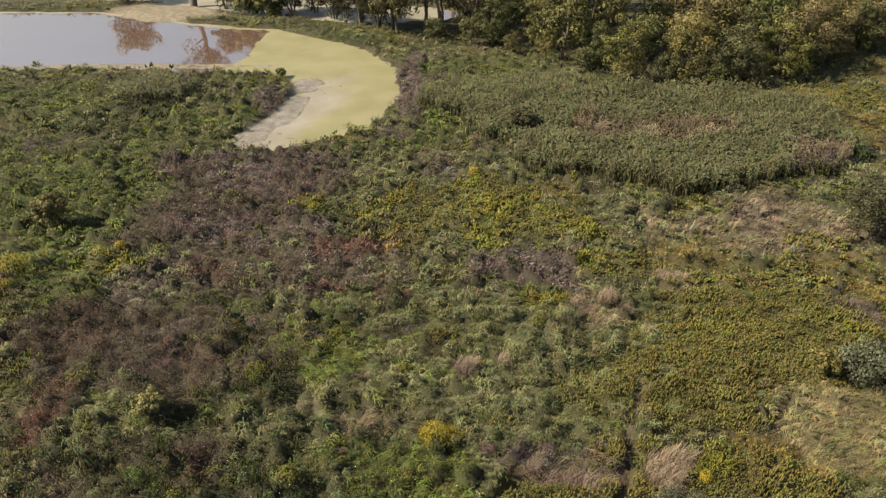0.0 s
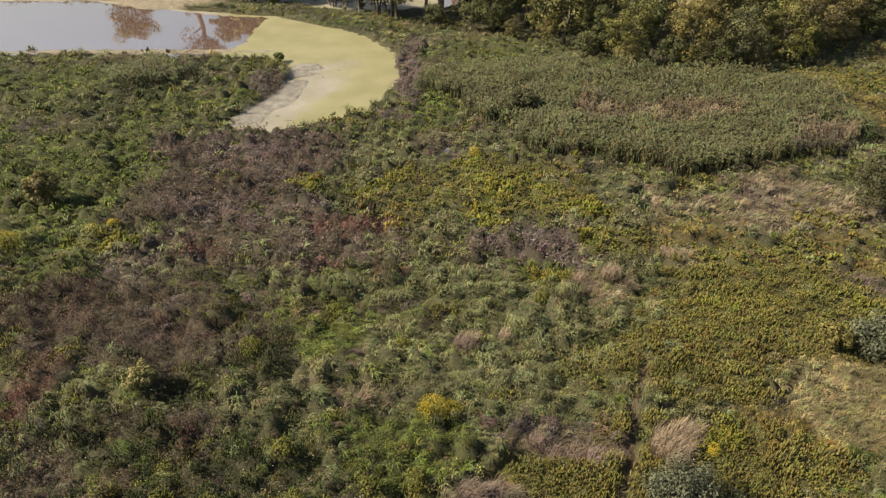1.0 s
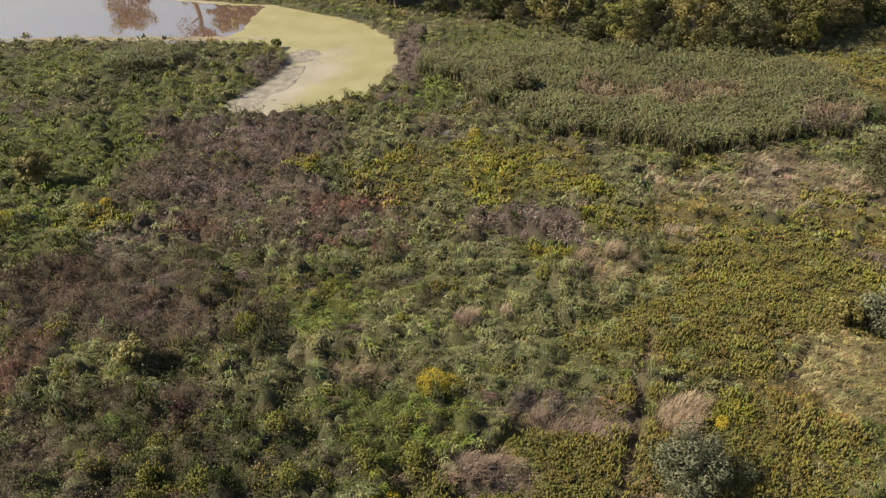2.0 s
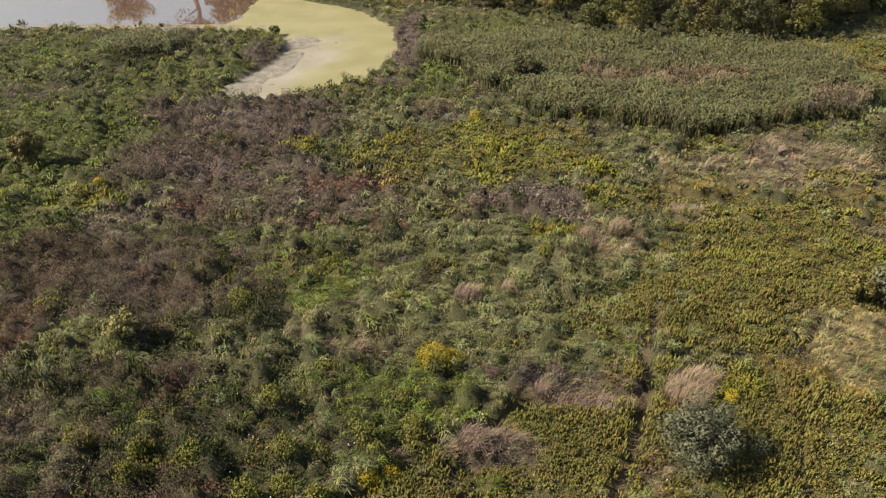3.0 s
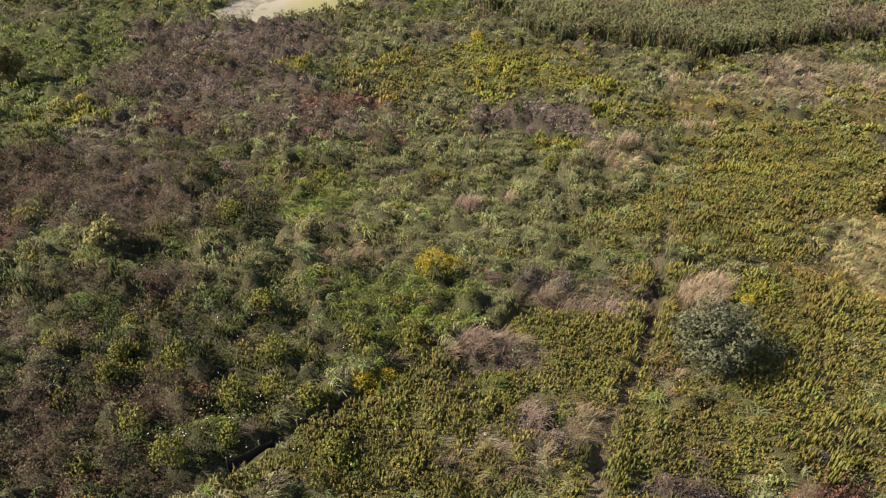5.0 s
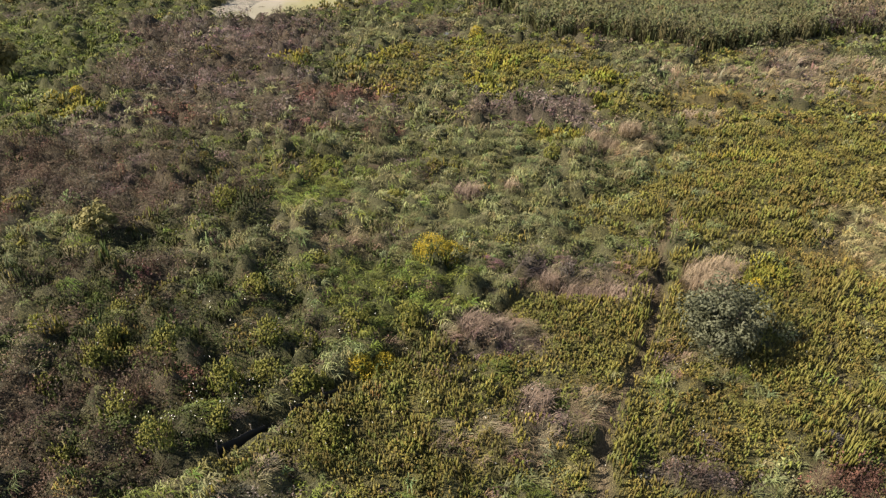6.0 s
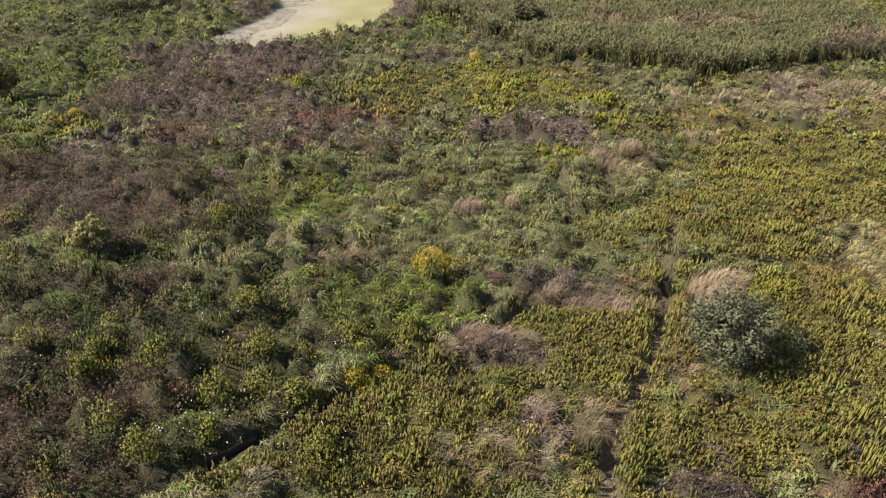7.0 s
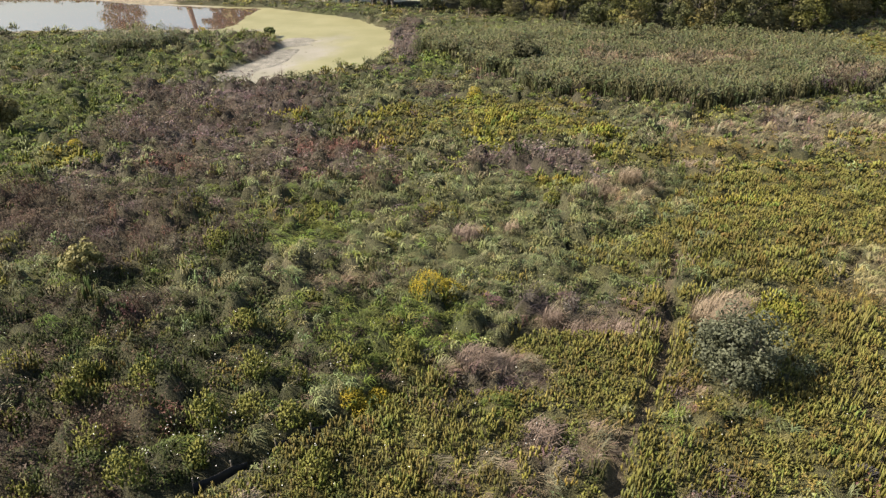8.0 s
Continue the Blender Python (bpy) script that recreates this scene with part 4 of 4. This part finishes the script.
def grow(names, mat):
    vs, fs, cs, n = [], [], [], 0
    for k in names:
        (s1, p1), (s2, p2), tall = GROWS[k]
        here = np.flatnonzero(kind == K[k])
        if not len(here):
            continue
        first = rng.rand(len(here)) < p1
        variant = rng.randint(0, 6, len(here)) + 6 * (PY[here] > 34)
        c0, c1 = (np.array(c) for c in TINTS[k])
        for shape, chosen in ((s1, first), (s2, ~first)):
            for v in range(12):
                idx = here[chosen & (variant == v)]
                if not len(idx):
                    continue
                tv, tf, tt = SHAPES[shape][v]
                a = rng.uniform(-0.9, 0.9, len(idx)) if shape in ("tuft", "fine") else rng.uniform(0, 6.283, len(idx))
                across = PW[idx] * rng.uniform(0.8, 1.25, len(idx)) 
                up = LUSH[idx] * tall * rng.uniform(0.75, 1.2, len(idx)) if shape != "reed" else rng.uniform(0.8, 1.15, len(idx)) * (0.65 + 0.6 * fbm(PX[idx], PY[idx], 3.0, 171))
                up = up * (0.9 + 0.1 * PW[idx])
                ca, sa = np.cos(a) * across, np.sin(a) * across
                q = np.empty((len(idx), len(tv), 3), np.float32)
                q[:, :, 0] = PX[idx, None] + ca[:, None] * tv[:, 0] - sa[:, None] * tv[:, 1]
                q[:, :, 1] = PY[idx, None] + sa[:, None] * tv[:, 0] + ca[:, None] * tv[:, 1]
                q[:, :, 2] = PZ[idx, None] - 0.02 + up[:, None] * tv[:, 2]
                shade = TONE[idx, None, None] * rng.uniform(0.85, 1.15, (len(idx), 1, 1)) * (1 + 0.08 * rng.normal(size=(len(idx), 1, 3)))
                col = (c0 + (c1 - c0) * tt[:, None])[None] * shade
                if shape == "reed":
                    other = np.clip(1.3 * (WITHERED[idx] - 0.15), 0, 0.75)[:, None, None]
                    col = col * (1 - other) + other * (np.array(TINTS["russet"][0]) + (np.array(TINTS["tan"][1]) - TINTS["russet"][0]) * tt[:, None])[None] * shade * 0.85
                vs.append(q.reshape(-1, 3)), cs.append(col.reshape(-1, 3))
                fs.append((tf[None] + (n + np.arange(len(idx)) * len(tv))[:, None, None]).reshape(-1, 3))
                n += len(idx) * len(tv)
    return np.concatenate(vs), np.concatenate(fs), np.concatenate(cs)


for name, (names, mat, label, category) in STUFF.items():
    v, f, c = grow(names, mat)
    more = masses(names)
    if more:
        f = np.concatenate([f] + [m[1] + len(v) for m in more])
        v, c = np.concatenate([v] + [m[0] for m in more]), np.concatenate([c] + [m[2] for m in more])
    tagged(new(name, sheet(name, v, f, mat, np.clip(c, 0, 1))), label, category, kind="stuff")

# ---- woody plants ----


def tube(points, radii, sides=6):
    """A tapering, bending stem."""
    pts = [np.array(p, float) for p in points]
    vs, fs = [], []
    for i, (p, r) in enumerate(zip(pts, radii)):
        d = pts[min(i + 1, len(pts) - 1)] - pts[max(i - 1, 0)]
        d /= np.linalg.norm(d)
        a = np.cross(d, [0.31, 0.9, 0.2])
        a /= np.linalg.norm(a)
        b = np.cross(d, a)
        vs += [p + r * (math.cos(6.283 * k / sides) * a + math.sin(6.283 * k / sides) * b) for k in range(sides)]
    for i in range(len(pts) - 1):
        for k in range(sides):
            q, n = i * sides + k, i * sides + (k + 1) % sides
            fs += [[q, n, n + sides], [q, n + sides, q + sides]]
    return np.array(vs), np.array(fs), np.zeros(len(vs))


def wood(rng, height, radius, thick, stems=1, limbs=6):
    """The stems of a woody plant, each with its limbs, and where the limbs end."""
    out, tips = [], []
    for s in range(stems):
        a = 6.283 * s / stems + rng.rand()
        lean = (0.05 if stems == 1 else 0.17) * height
        foot = np.array([0.25 * thick * stems * math.cos(a), 0.25 * thick * stems * math.sin(a), -0.15])
        top = foot + [lean * math.cos(a), lean * math.sin(a), height * 0.8]
        mid = (foot + top) / 2 + rng.normal(size=3) * 0.05 * height * [1, 1, 0]
        q = (foot + mid) / 2 + rng.normal(size=3) * 0.02 * height * [1, 1, 0]
        stem = tube([foot, q, mid, (mid + top) / 2, top], thick * np.array([1.25, 0.9, 0.7, 0.45, 0.15]))
        boughs = []
        for _ in range(limbs):
            t = rng.uniform(0.3, 0.95)
            p = foot + (top - foot) * t
            if t < 0.5:
                p = foot + (mid - foot) * t * 2
            b = rng.uniform(0, 6.283)
            e = p + np.array([math.cos(b), math.sin(b), rng.uniform(0.4, 1.1)]) * radius * rng.uniform(0.5, 0.85) * (1.15 - 0.5 * t)
            m = (p + e) / 2 + rng.normal(size=3) * 0.07 * radius
            boughs.append(tube([p, m, e], thick * (1 - 0.6 * t) * np.array([0.5, 0.3, 0.08]), 5))
            tips.append(e)
        out.append((stem, boughs))
    return out, tips


def foliage(rng, radius, z0, z1, clumps, leaves, size, clump=0.3, tips=()):
    """A crown of many leaves in clumps, with gaps and an uneven outline."""
    out, cz, rz = [], (z0 + z1) / 2, (z1 - z0) / 2
    centres = []
    for i in range(clumps):
        d = rng.normal(size=3)
        d /= np.linalg.norm(d)
        k = rng.uniform(0.45, 0.95)
        centres.append(np.array([d[0] * radius * k, d[1] * radius * k, cz + d[2] * rz * k]))
    for p in list(tips) + centres:
        r = clump * radius * rng.uniform(0.45, 1.35)
        tone = rng.uniform(0.0, 0.6)
        n = int(leaves * (0.35 + 0.75 * (r / (clump * radius)) ** 2))
        d = rng.normal(size=(n, 3))
        d /= np.linalg.norm(d, axis=1, keepdims=True)
        pos = p + d * r * rng.uniform(0.78, 1.06, (n, 1)) * [1, 1, 0.85]
        nor = d + rng.normal(size=(n, 3)) * 0.16 + [0, 0, 0.15]
        nor /= np.linalg.norm(nor, axis=1, keepdims=True)
        a = np.cross(nor, rng.normal(size=(n, 3)))
        a /= np.linalg.norm(a, axis=1, keepdims=True) + 1e-6
        b = np.cross(nor, a)
        s = (size * rng.uniform(0.6, 1.4, n))[:, None]
        v = np.stack([pos - a * s * 0.5, pos - b * s * 0.3, pos + a * s * 0.5, pos + b * s * 0.3], 1)
        v[:, :, 2] = np.maximum(v[:, :, 2], 0.03)
        q = np.arange(n)[:, None] * 4
        f = np.concatenate([q + [0, 1, 2], q + [0, 2, 3]])
        # Leaves on a clump's upper side tinted lighter, painting light from above.
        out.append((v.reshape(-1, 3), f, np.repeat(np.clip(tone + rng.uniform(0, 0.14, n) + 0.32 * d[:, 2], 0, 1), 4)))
    return merged(out)


def coloured(name, shape, mat, c0=None, c1=None):
    v, f, t = shape
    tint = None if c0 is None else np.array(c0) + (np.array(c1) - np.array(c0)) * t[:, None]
    return sheet(name, v, f, mat, tint)


def woody(name, rng, x, y, label, category, group, height, radius, z0, thick, stems, clumps, leaves, size, c0, c1, limbs=6, clump=0.3):
    ob = thing(name, x, y, label, category, group)
    woods, tips = wood(rng, height, radius, thick, stems, limbs)
    for stem, boughs in woods:
        if stems > 3:  # thin shrub stems hidden by leaves, with their twigs
            part("stem", coloured("stem", merged([stem] + boughs), M_BARK), ob)
            continue
        trunk = part("trunk", coloured("trunk", stem, M_BARK), ob)
        for bough in boughs:
            part("limb", coloured("limb", bough, M_BARK), trunk)
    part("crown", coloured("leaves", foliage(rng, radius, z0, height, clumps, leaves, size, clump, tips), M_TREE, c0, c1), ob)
    return ob


# Dark and light leaf tint of each crown; the light one paints lit tops.
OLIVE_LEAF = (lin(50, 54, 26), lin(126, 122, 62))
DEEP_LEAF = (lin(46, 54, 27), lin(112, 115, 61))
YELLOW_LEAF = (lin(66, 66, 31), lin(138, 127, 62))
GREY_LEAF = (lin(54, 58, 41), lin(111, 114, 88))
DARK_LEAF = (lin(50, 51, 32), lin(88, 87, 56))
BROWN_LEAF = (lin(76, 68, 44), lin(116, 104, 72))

trng = np.random.RandomState(21)
WOODS = "trees of the wood's edge"
models = [
    woody("tree", trng, 18.5, 73.6, "bushy broadleaf tree with olive leaves down to the grass", "tree", WOODS, 7.0, 2.9, 0.0, 0.16, 1, 52, 140, 0.185, *OLIVE_LEAF, clump=0.255),
    woody("tree", trng, 30.0, 72.4, "round broadleaf tree with deep green leaves at the wood's edge", "tree", WOODS, 6.6, 3.1, 0.0, 0.17, 1, 54, 140, 0.185, *DEEP_LEAF, clump=0.255),
    woody("tree", trng, 25.0, 72.8, "broadleaf tree turning yellow-green at the wood's edge", "tree", WOODS, 7.6, 3.0, 0.1, 0.17, 1, 52, 140, 0.185, *YELLOW_LEAF, clump=0.255),
    woody("tree", trng, 2.0, 91.0, "tall thin-crowned tree with grey-brown bare limbs", "tree", WOODS, 9.0, 3.3, 3.0, 0.2, 2, 30, 45, 0.28, *BROWN_LEAF),
    woody("tree", trng, 12.5, 81.5, "tall green broadleaf tree with a full crown", "tree", WOODS, 9.5, 3.4, 1.2, 0.2, 1, 40, 66, 0.35, *OLIVE_LEAF),
    woody("tree", trng, 28.0, 79.0, "yellowing broadleaf tree within the wood", "tree", WOODS, 8.4, 3.3, 1.5, 0.18, 1, 40, 66, 0.35, *YELLOW_LEAF),
    woody("tree", trng, 36.0, 81.0, "deep green broadleaf tree within the wood", "tree", WOODS, 8.2, 3.4, 1.5, 0.18, 1, 40, 66, 0.35, *DEEP_LEAF),
]
placed = [(18.5, 73.6), (30.0, 72.4), (25.0, 72.8), (2.0, 91.0), (12.5, 81.5), (28.0, 79.0), (36.0, 81.0)]
count = 0
for row in range(2600):
    x = trng.uniform(-14, 74)
    back = trng.rand() ** 1.6 * 34
    y = float(np.interp(x, *EDGE)) + back
    if y > 114 or along(FAR_POOL, np.array(x), np.array(y)) < 0.5:
        continue
    gap = (3.9 if back < 4 else 3.1) + 0.15 * back
    if any(math.hypot(x - a, y - b) < gap for a, b in placed):
        continue
    placed.append((x, y))
    if x < 4:
        pick = trng.choice([3, 3, 3, 6, 4])
    elif back < 4:
        pick = trng.choice([0, 1, 1, 2])
    else:
        pick = trng.choice([4, 5, 6, 4, 3])
    s = trng.uniform(0.8, 1.2)
    m = pose(x, y, float(land(x, y)), 0, 0, trng.uniform(0, 360)) @ Matrix.Diagonal((s, s, s * trng.uniform(0.88, 1.12), 1))
    copy_thing(models[pick], m)

# low thickets that hide the feet of the wood's edge
for i in range(15):
    x = -4 + 58 * (i + trng.rand()) / 15
    y = float(np.interp(x, *EDGE)) - trng.uniform(0.6, 2.0)
    s = trng.uniform(0.32, 0.55)
    ob = copy_thing(models[trng.choice([4, 6, 6, 5])], pose(x, y, float(land(x, y)), 0, 0, trng.uniform(0, 360)) @ Matrix.Diagonal((s, s, s * 0.9, 1)))
    ob.name = "thicket"
    tagged(ob, "low olive-green thicket at the foot of the wood's edge", "thicket", "thickets along the wood")

# trees and thickets on the far bank
BANKSIDE = "trees by the water"
woody("tree", trng, -41.5, 109.5, "tall bare-stemmed tree standing in the shallows behind the bank", "tree", BANKSIDE, 13.0, 4.2, 5.5, 0.5, 1, 36, 60, 0.34, *BROWN_LEAF)
for x, y, h, r in ((-53.0, 112.5, 7.2, 3.6), (-31.5, 105.0, 6.6, 2.9), (-27.0, 103.6, 6.2, 2.6), (-36.0, 108.5, 7.4, 2.8)):
    woody("thicket", trng, x, y, "rounded green willow thicket on the bank", "thicket", BANKSIDE, h, r, 0.2, 0.12, 3, 46, 70, 0.32, *OLIVE_LEAF)
for x, y, h in ((-25.0, 106.5, 8.0), (-21.5, 106.0, 8.5), (-16.0, 99.0, 8.0), (-13.5, 98.0, 8.5), (-11.0, 96.0, 7.6), (-9.0, 94.5, 8.4), (-18.0, 102.0, 9.0)):
    woody("tree", trng, x, y, "dark thin-leaved tree with several leaning stems by the water", "tree", BANKSIDE, h, 2.8, 1.0, 0.14, 3, 44, 110, 0.23, *DARK_LEAF)

# single shrubs in the meadow
SHRUBS = "shrubs in the meadow"
brng = np.random.RandomState(33)
woody("willow_bush", brng, 8.85, 16.9, "grey-green willow bush standing alone among goldenrod", "bush", SHRUBS, 2.9, 1.42, 0.15, 0.05, 7, 80, 90, 0.1, *GREY_LEAF, clump=0.26)
woody("shrub", brng, 6.1, 59.0, "small dull olive shrub standing out of the reeds", "shrub", SHRUBS, 2.6, 1.2, 0.3, 0.05, 5, 34, 70, 0.16, *DARK_LEAF)
woody("shrub", brng, 29.0, 40.6, "round dull olive shrub at the reeds' edge", "shrub", SHRUBS, 4.0, 2.1, 0.2, 0.06, 6, 50, 110, 0.16, *DARK_LEAF)
woody("shrub", brng, -29.5, 42.0, "small yellow-green tree-like shrub in bright green grass", "shrub", SHRUBS, 2.5, 1.15, 0.1, 0.04, 6, 30, 80, 0.16, *YELLOW_LEAF)
woody("shrub", brng, 21.4, 26.6, "grey-green shrub beside pale straw grass", "shrub", SHRUBS, 2.0, 1.4, 0.1, 0.04, 6, 34, 70, 0.14, *GREY_LEAF)
woody("shrub", brng, 19.4, 26.9, "small yellow-green shrub beside the grey one", "shrub", SHRUBS, 1.6, 0.8, 0.1, 0.03, 5, 20, 60, 0.13, *YELLOW_LEAF)
woody("shrub", brng, -20.3, 76.2, "small dark shrub on the tip of the spit", "shrub", SHRUBS, 1.0, 0.55, 0.1, 0.03, 5, 16, 60, 0.18, *DEEP_LEAF)
woody("shrub", brng, -15.4, 23.6, "yellow-green sapling among withered weeds", "shrub", SHRUBS, 1.7, 0.75, 0.1, 0.03, 5, 20, 45, 0.13, lin(88, 92, 36), lin(146, 142, 62))

woody("thicket", brng, 1.2, 100.5, "rounded green willow thicket behind the bank", "thicket", BANKSIDE, 5.5, 3.4, 0.1, 0.12, 3, 46, 70, 0.3, *OLIVE_LEAF)
woody("thicket", brng, 6.0, 101.0, "rounded green willow thicket behind the bank", "thicket", BANKSIDE, 5.5, 3.4, 0.1, 0.12, 3, 46, 70, 0.3, *DEEP_LEAF)

# flowering clumps
CLUMPS = "flowering goldenrod clumps"
FLOWER = {"purple": (lin(92, 82, 70), lin(138, 112, 126)), "gold": (lin(112, 106, 36), lin(180, 160, 52)), "lime": (lin(76, 80, 36), lin(134, 132, 63))}


def clump(name, rng, x, y, r, h, tone, label, stems):
    r, h = r * rng.uniform(0.7, 1.25), h * rng.uniform(0.75, 1.15)
    y -= 0.45 * h
    ob = thing(name, x, y, label, {"gold": "goldenrod", "lime": "weed", "purple": "loosestrife"}[tone], {"gold": CLUMPS, "lime": "yellow-green weed clumps", "purple": "purple loosestrife in the reeds"}[tone])
    c0, c1 = FLOWER[tone]
    part("foliage", coloured("stalks", plumes(rng, stems, h * 0.5, 0.1, r, 0), M_LEAF, lin(60, 72, 26), lin(112, 116, 46)), ob)["kind"] = "stuff"
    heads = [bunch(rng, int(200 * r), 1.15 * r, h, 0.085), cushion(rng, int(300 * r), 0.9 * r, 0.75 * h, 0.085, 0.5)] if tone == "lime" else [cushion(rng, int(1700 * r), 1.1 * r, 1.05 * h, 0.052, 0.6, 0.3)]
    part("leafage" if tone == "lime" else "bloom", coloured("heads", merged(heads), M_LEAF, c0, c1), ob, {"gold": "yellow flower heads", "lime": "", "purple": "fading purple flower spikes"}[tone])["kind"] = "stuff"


frng = np.random.RandomState(8)
for x, y, r, h in ((-0.9, 22.9, 0.75, 1.3), (-0.2, 22.7, 0.55, 1.1), (-1.4, 22.8, 0.5, 1.1), (-3.3, 16.3, 0.55, 0.95), (-2.5, 16.7, 0.55, 0.85), (-2.9, 16.1, 0.45, 0.8), 
                   (-29.2, 36.8, 0.9, 1.0), (-30.5, 36.2, 0.9, 1.0), (-29.0, 34.4, 0.7, 0.8), (-24.5, 38.6, 0.6, 0.8), (-23.4, 39.2, 0.5, 0.8), (11.3, 20.2, 0.4, 0.55), (1.5, 50.8, 0.6, 0.9)):
    clump("goldenrod_clump", frng, x, y, r, h, "gold", "clump of goldenrod in bright yellow flower", int(34 * r / 0.5))
for x, y, r, h in ((-5.0, 15.3, 0.6, 1.0), (-6.2, 15.7, 0.5, 0.9), (-6.4, 17.1, 0.4, 1.0), (-10.6, 14.6, 0.6, 1.1), (-10.8, 27.2, 0.6, 1.0), (-2.9, 27.6, 0.6, 0.9), (-1.7, 18.7, 0.5, 1.0), (-4.4, 15.6, 0.4, 0.9),
                   (-7.6, 20.0, 0.6, 0.9), (-6.9, 30.4, 0.8, 0.9), (-12.2, 17.4, 0.5, 1.0), (-8.6, 12.6, 0.5, 0.9), (-11.9, 16.0, 0.5, 1.0), (-3.8, 13.1, 0.6, 0.9), (4.9, 31.4, 0.6, 0.8),
                   (-7.4, 15.2, 0.5, 1.0), (-9.9, 17.0, 0.5, 1.1), (-5.2, 17.4, 0.4, 0.9), (-12.6, 19.3, 0.5, 1.0), (-5.6, 22.6, 0.5, 0.9), (-13.4, 15.4, 0.5, 1.0), (-7.2, 13.8, 0.45, 0.9),
                   (-11.6, 12.4, 0.5, 0.9), (-3.6, 18.0, 0.5, 0.9), (-2.2, 20.3, 0.5, 0.8)):
    clump("weed_clump", frng, x, y, r, h, "lime", "upright yellow-green weed clump", int(30 * r / 0.5))

for x, y, r, h in ((27.2, 51.4, 0.9, 1.9), (28.6, 51.8, 0.8, 1.8), (30.4, 52.0, 0.7, 1.8)):
    clump("loosestrife_clump", frng, x, y, r, h, "purple", "fading purple loosestrife clump at the reeds' edge", int(40 * r / 0.5))

# bleached tussocks
def tussock(rng, x, y, r, h, tone, label):
    c0, c1 = tone
    y -= 0.45 * h
    n = int(700 * r * r + 80)
    ob = new("grass_tussock", coloured("tussock", merged([blades(rng, int(1.3 * n), h, 0.42, 0.018, r, (0.15, -0.1)), mop(rng, n // 4, 1.05 * r, 0.75 * h, 0.012)]), M_GRASS, c0, c1))
    ob.matrix_basis = pose(x, y, float(land(x, y)) - 0.03)
    tagged(ob, label, "grass", "bleached grass tussocks")


for x, y, r, h, tone in TUSSOCKS:
    tussock(frng, x, y, r, h, tone, "pale bleached grass tussock" if tone is PALE else "rosy-brown bleached grass tussock")

# white asters
dots = []
for x, y, sx, sy, n in ((-8.4, 13.6, 0.8, 0.5, 40), (-6.8, 14.2, 0.6, 0.4, 26), (-10.5, 18.5, 3, 3, 60), (-5.5, 18.3, 2, 1, 26), (4, 15, 6, 3, 60), (9, 15, 3, 1.5, 24), (-4, 12.9, 2.5, 0.6, 30)):
    for _ in range(int(0.6 * n)):
        a, b = frng.normal() * sx + x, frng.normal() * sy + y
        dots.append(leaf_at(frng, np.array([a, b, float(land(a, b)) + frng.uniform(0.5, 0.8)]), np.array([frng.normal() * 0.3, -0.4, 0.8]), 0.048, 1.0))
tagged(new("white_asters", coloured("asters", merged(dots), M_LEAF, lin(180, 180, 170), lin(225, 225, 215))), "scattered tiny white aster flowers", "flowers", kind="stuff")

# twigs and clods left on the mud and the scum
twigs = []
for _ in range(50):
    b = frng.uniform(55, 75)
    a = -17.2 + 0.28 * (b - 63) + frng.normal() * 1.5
    if shore(np.array([a]), np.array([b]))[0] > -0.2:
        continue
    z, w, n = max(float(land(a, b)), WATER + 0.01), frng.uniform(0, 3.14), frng.uniform(0.15, 0.7) * frng.rand() + 0.1
    along_x, along_y = math.cos(w) * n / 2, math.sin(w) * n / 2
    twigs.append(tube([(a - along_x, b - along_y, z + 0.02), (a + 0.03, b, z + 0.05), (a + along_x, b + along_y, z + 0.02)], [0.012, 0.016, 0.008], 5))
tagged(new("drift_twigs", coloured("twigs", merged(twigs), M_LEAF, lin(104, 94, 78), lin(140, 128, 108))), "small grey-brown twigs and clods stranded on pond mud", "driftwood", kind="stuff")

# black fabric fence sagging in the ditch
def silt_fence(x0, y0, x1, y1, rng):
    ob = thing("silt_fence", x0, y0, "sagging black fabric silt fence along the ditch", "fence", turn=math.degrees(math.atan2(y1 - y0, x1 - x0)))
    ob.location.z = -0.2
    long = math.hypot(x1 - x0, y1 - y0)
    n = 24
    vs, fs = [], []
    for i in range(n + 1):
        s = long * i / n
        sag = 0.07 * abs(math.sin(math.pi * s / 1.1)) + 0.03 * rng.rand()
        for side in (-0.004, 0.004):
            for h in (-0.15, 0.15, 0.4 - sag):
                vs.append((s, side + 0.05 * math.sin(s * 3.1) * h * 2, h))
    for i in range(n):
        a, b = i * 6, i * 6 + 6
        for k in (0, 1):
            fs += [(a + k, b + k, b + k + 1, a + k + 1), (a + 3 + k, a + 4 + k, b + 4 + k, b + 3 + k)]
        fs.append((a + 2, b + 2, b + 5, a + 5))
    part("fabric", sheet("fabric", vs, fs, M_FABRIC), ob)
    for i in range(int(long / 1.1) + 1):
        bm = bmesh.new()
        bmesh.ops.create_cube(bm, size=1, matrix=pose(1.1 * i, 0.03, 0.1, rng.uniform(-4, 4), rng.uniform(-6, 6)) @ Matrix.Diagonal((0.035, 0.035, 0.9, 1)))
        bmesh.ops.bevel(bm, geom=bm.edges[:], offset=0.005, segments=1, affect="EDGES")
        me = bpy.data.meshes.new("post")
        bm.to_mesh(me)
        bm.free()
        me.materials.append(M_STAKE)
        part("post", me, ob)
    return ob


silt_fence(-7.1, 12.45, -5.9, 13.35, frng)
silt_fence(-5.2, 14.0, -3.7, 15.0, frng)
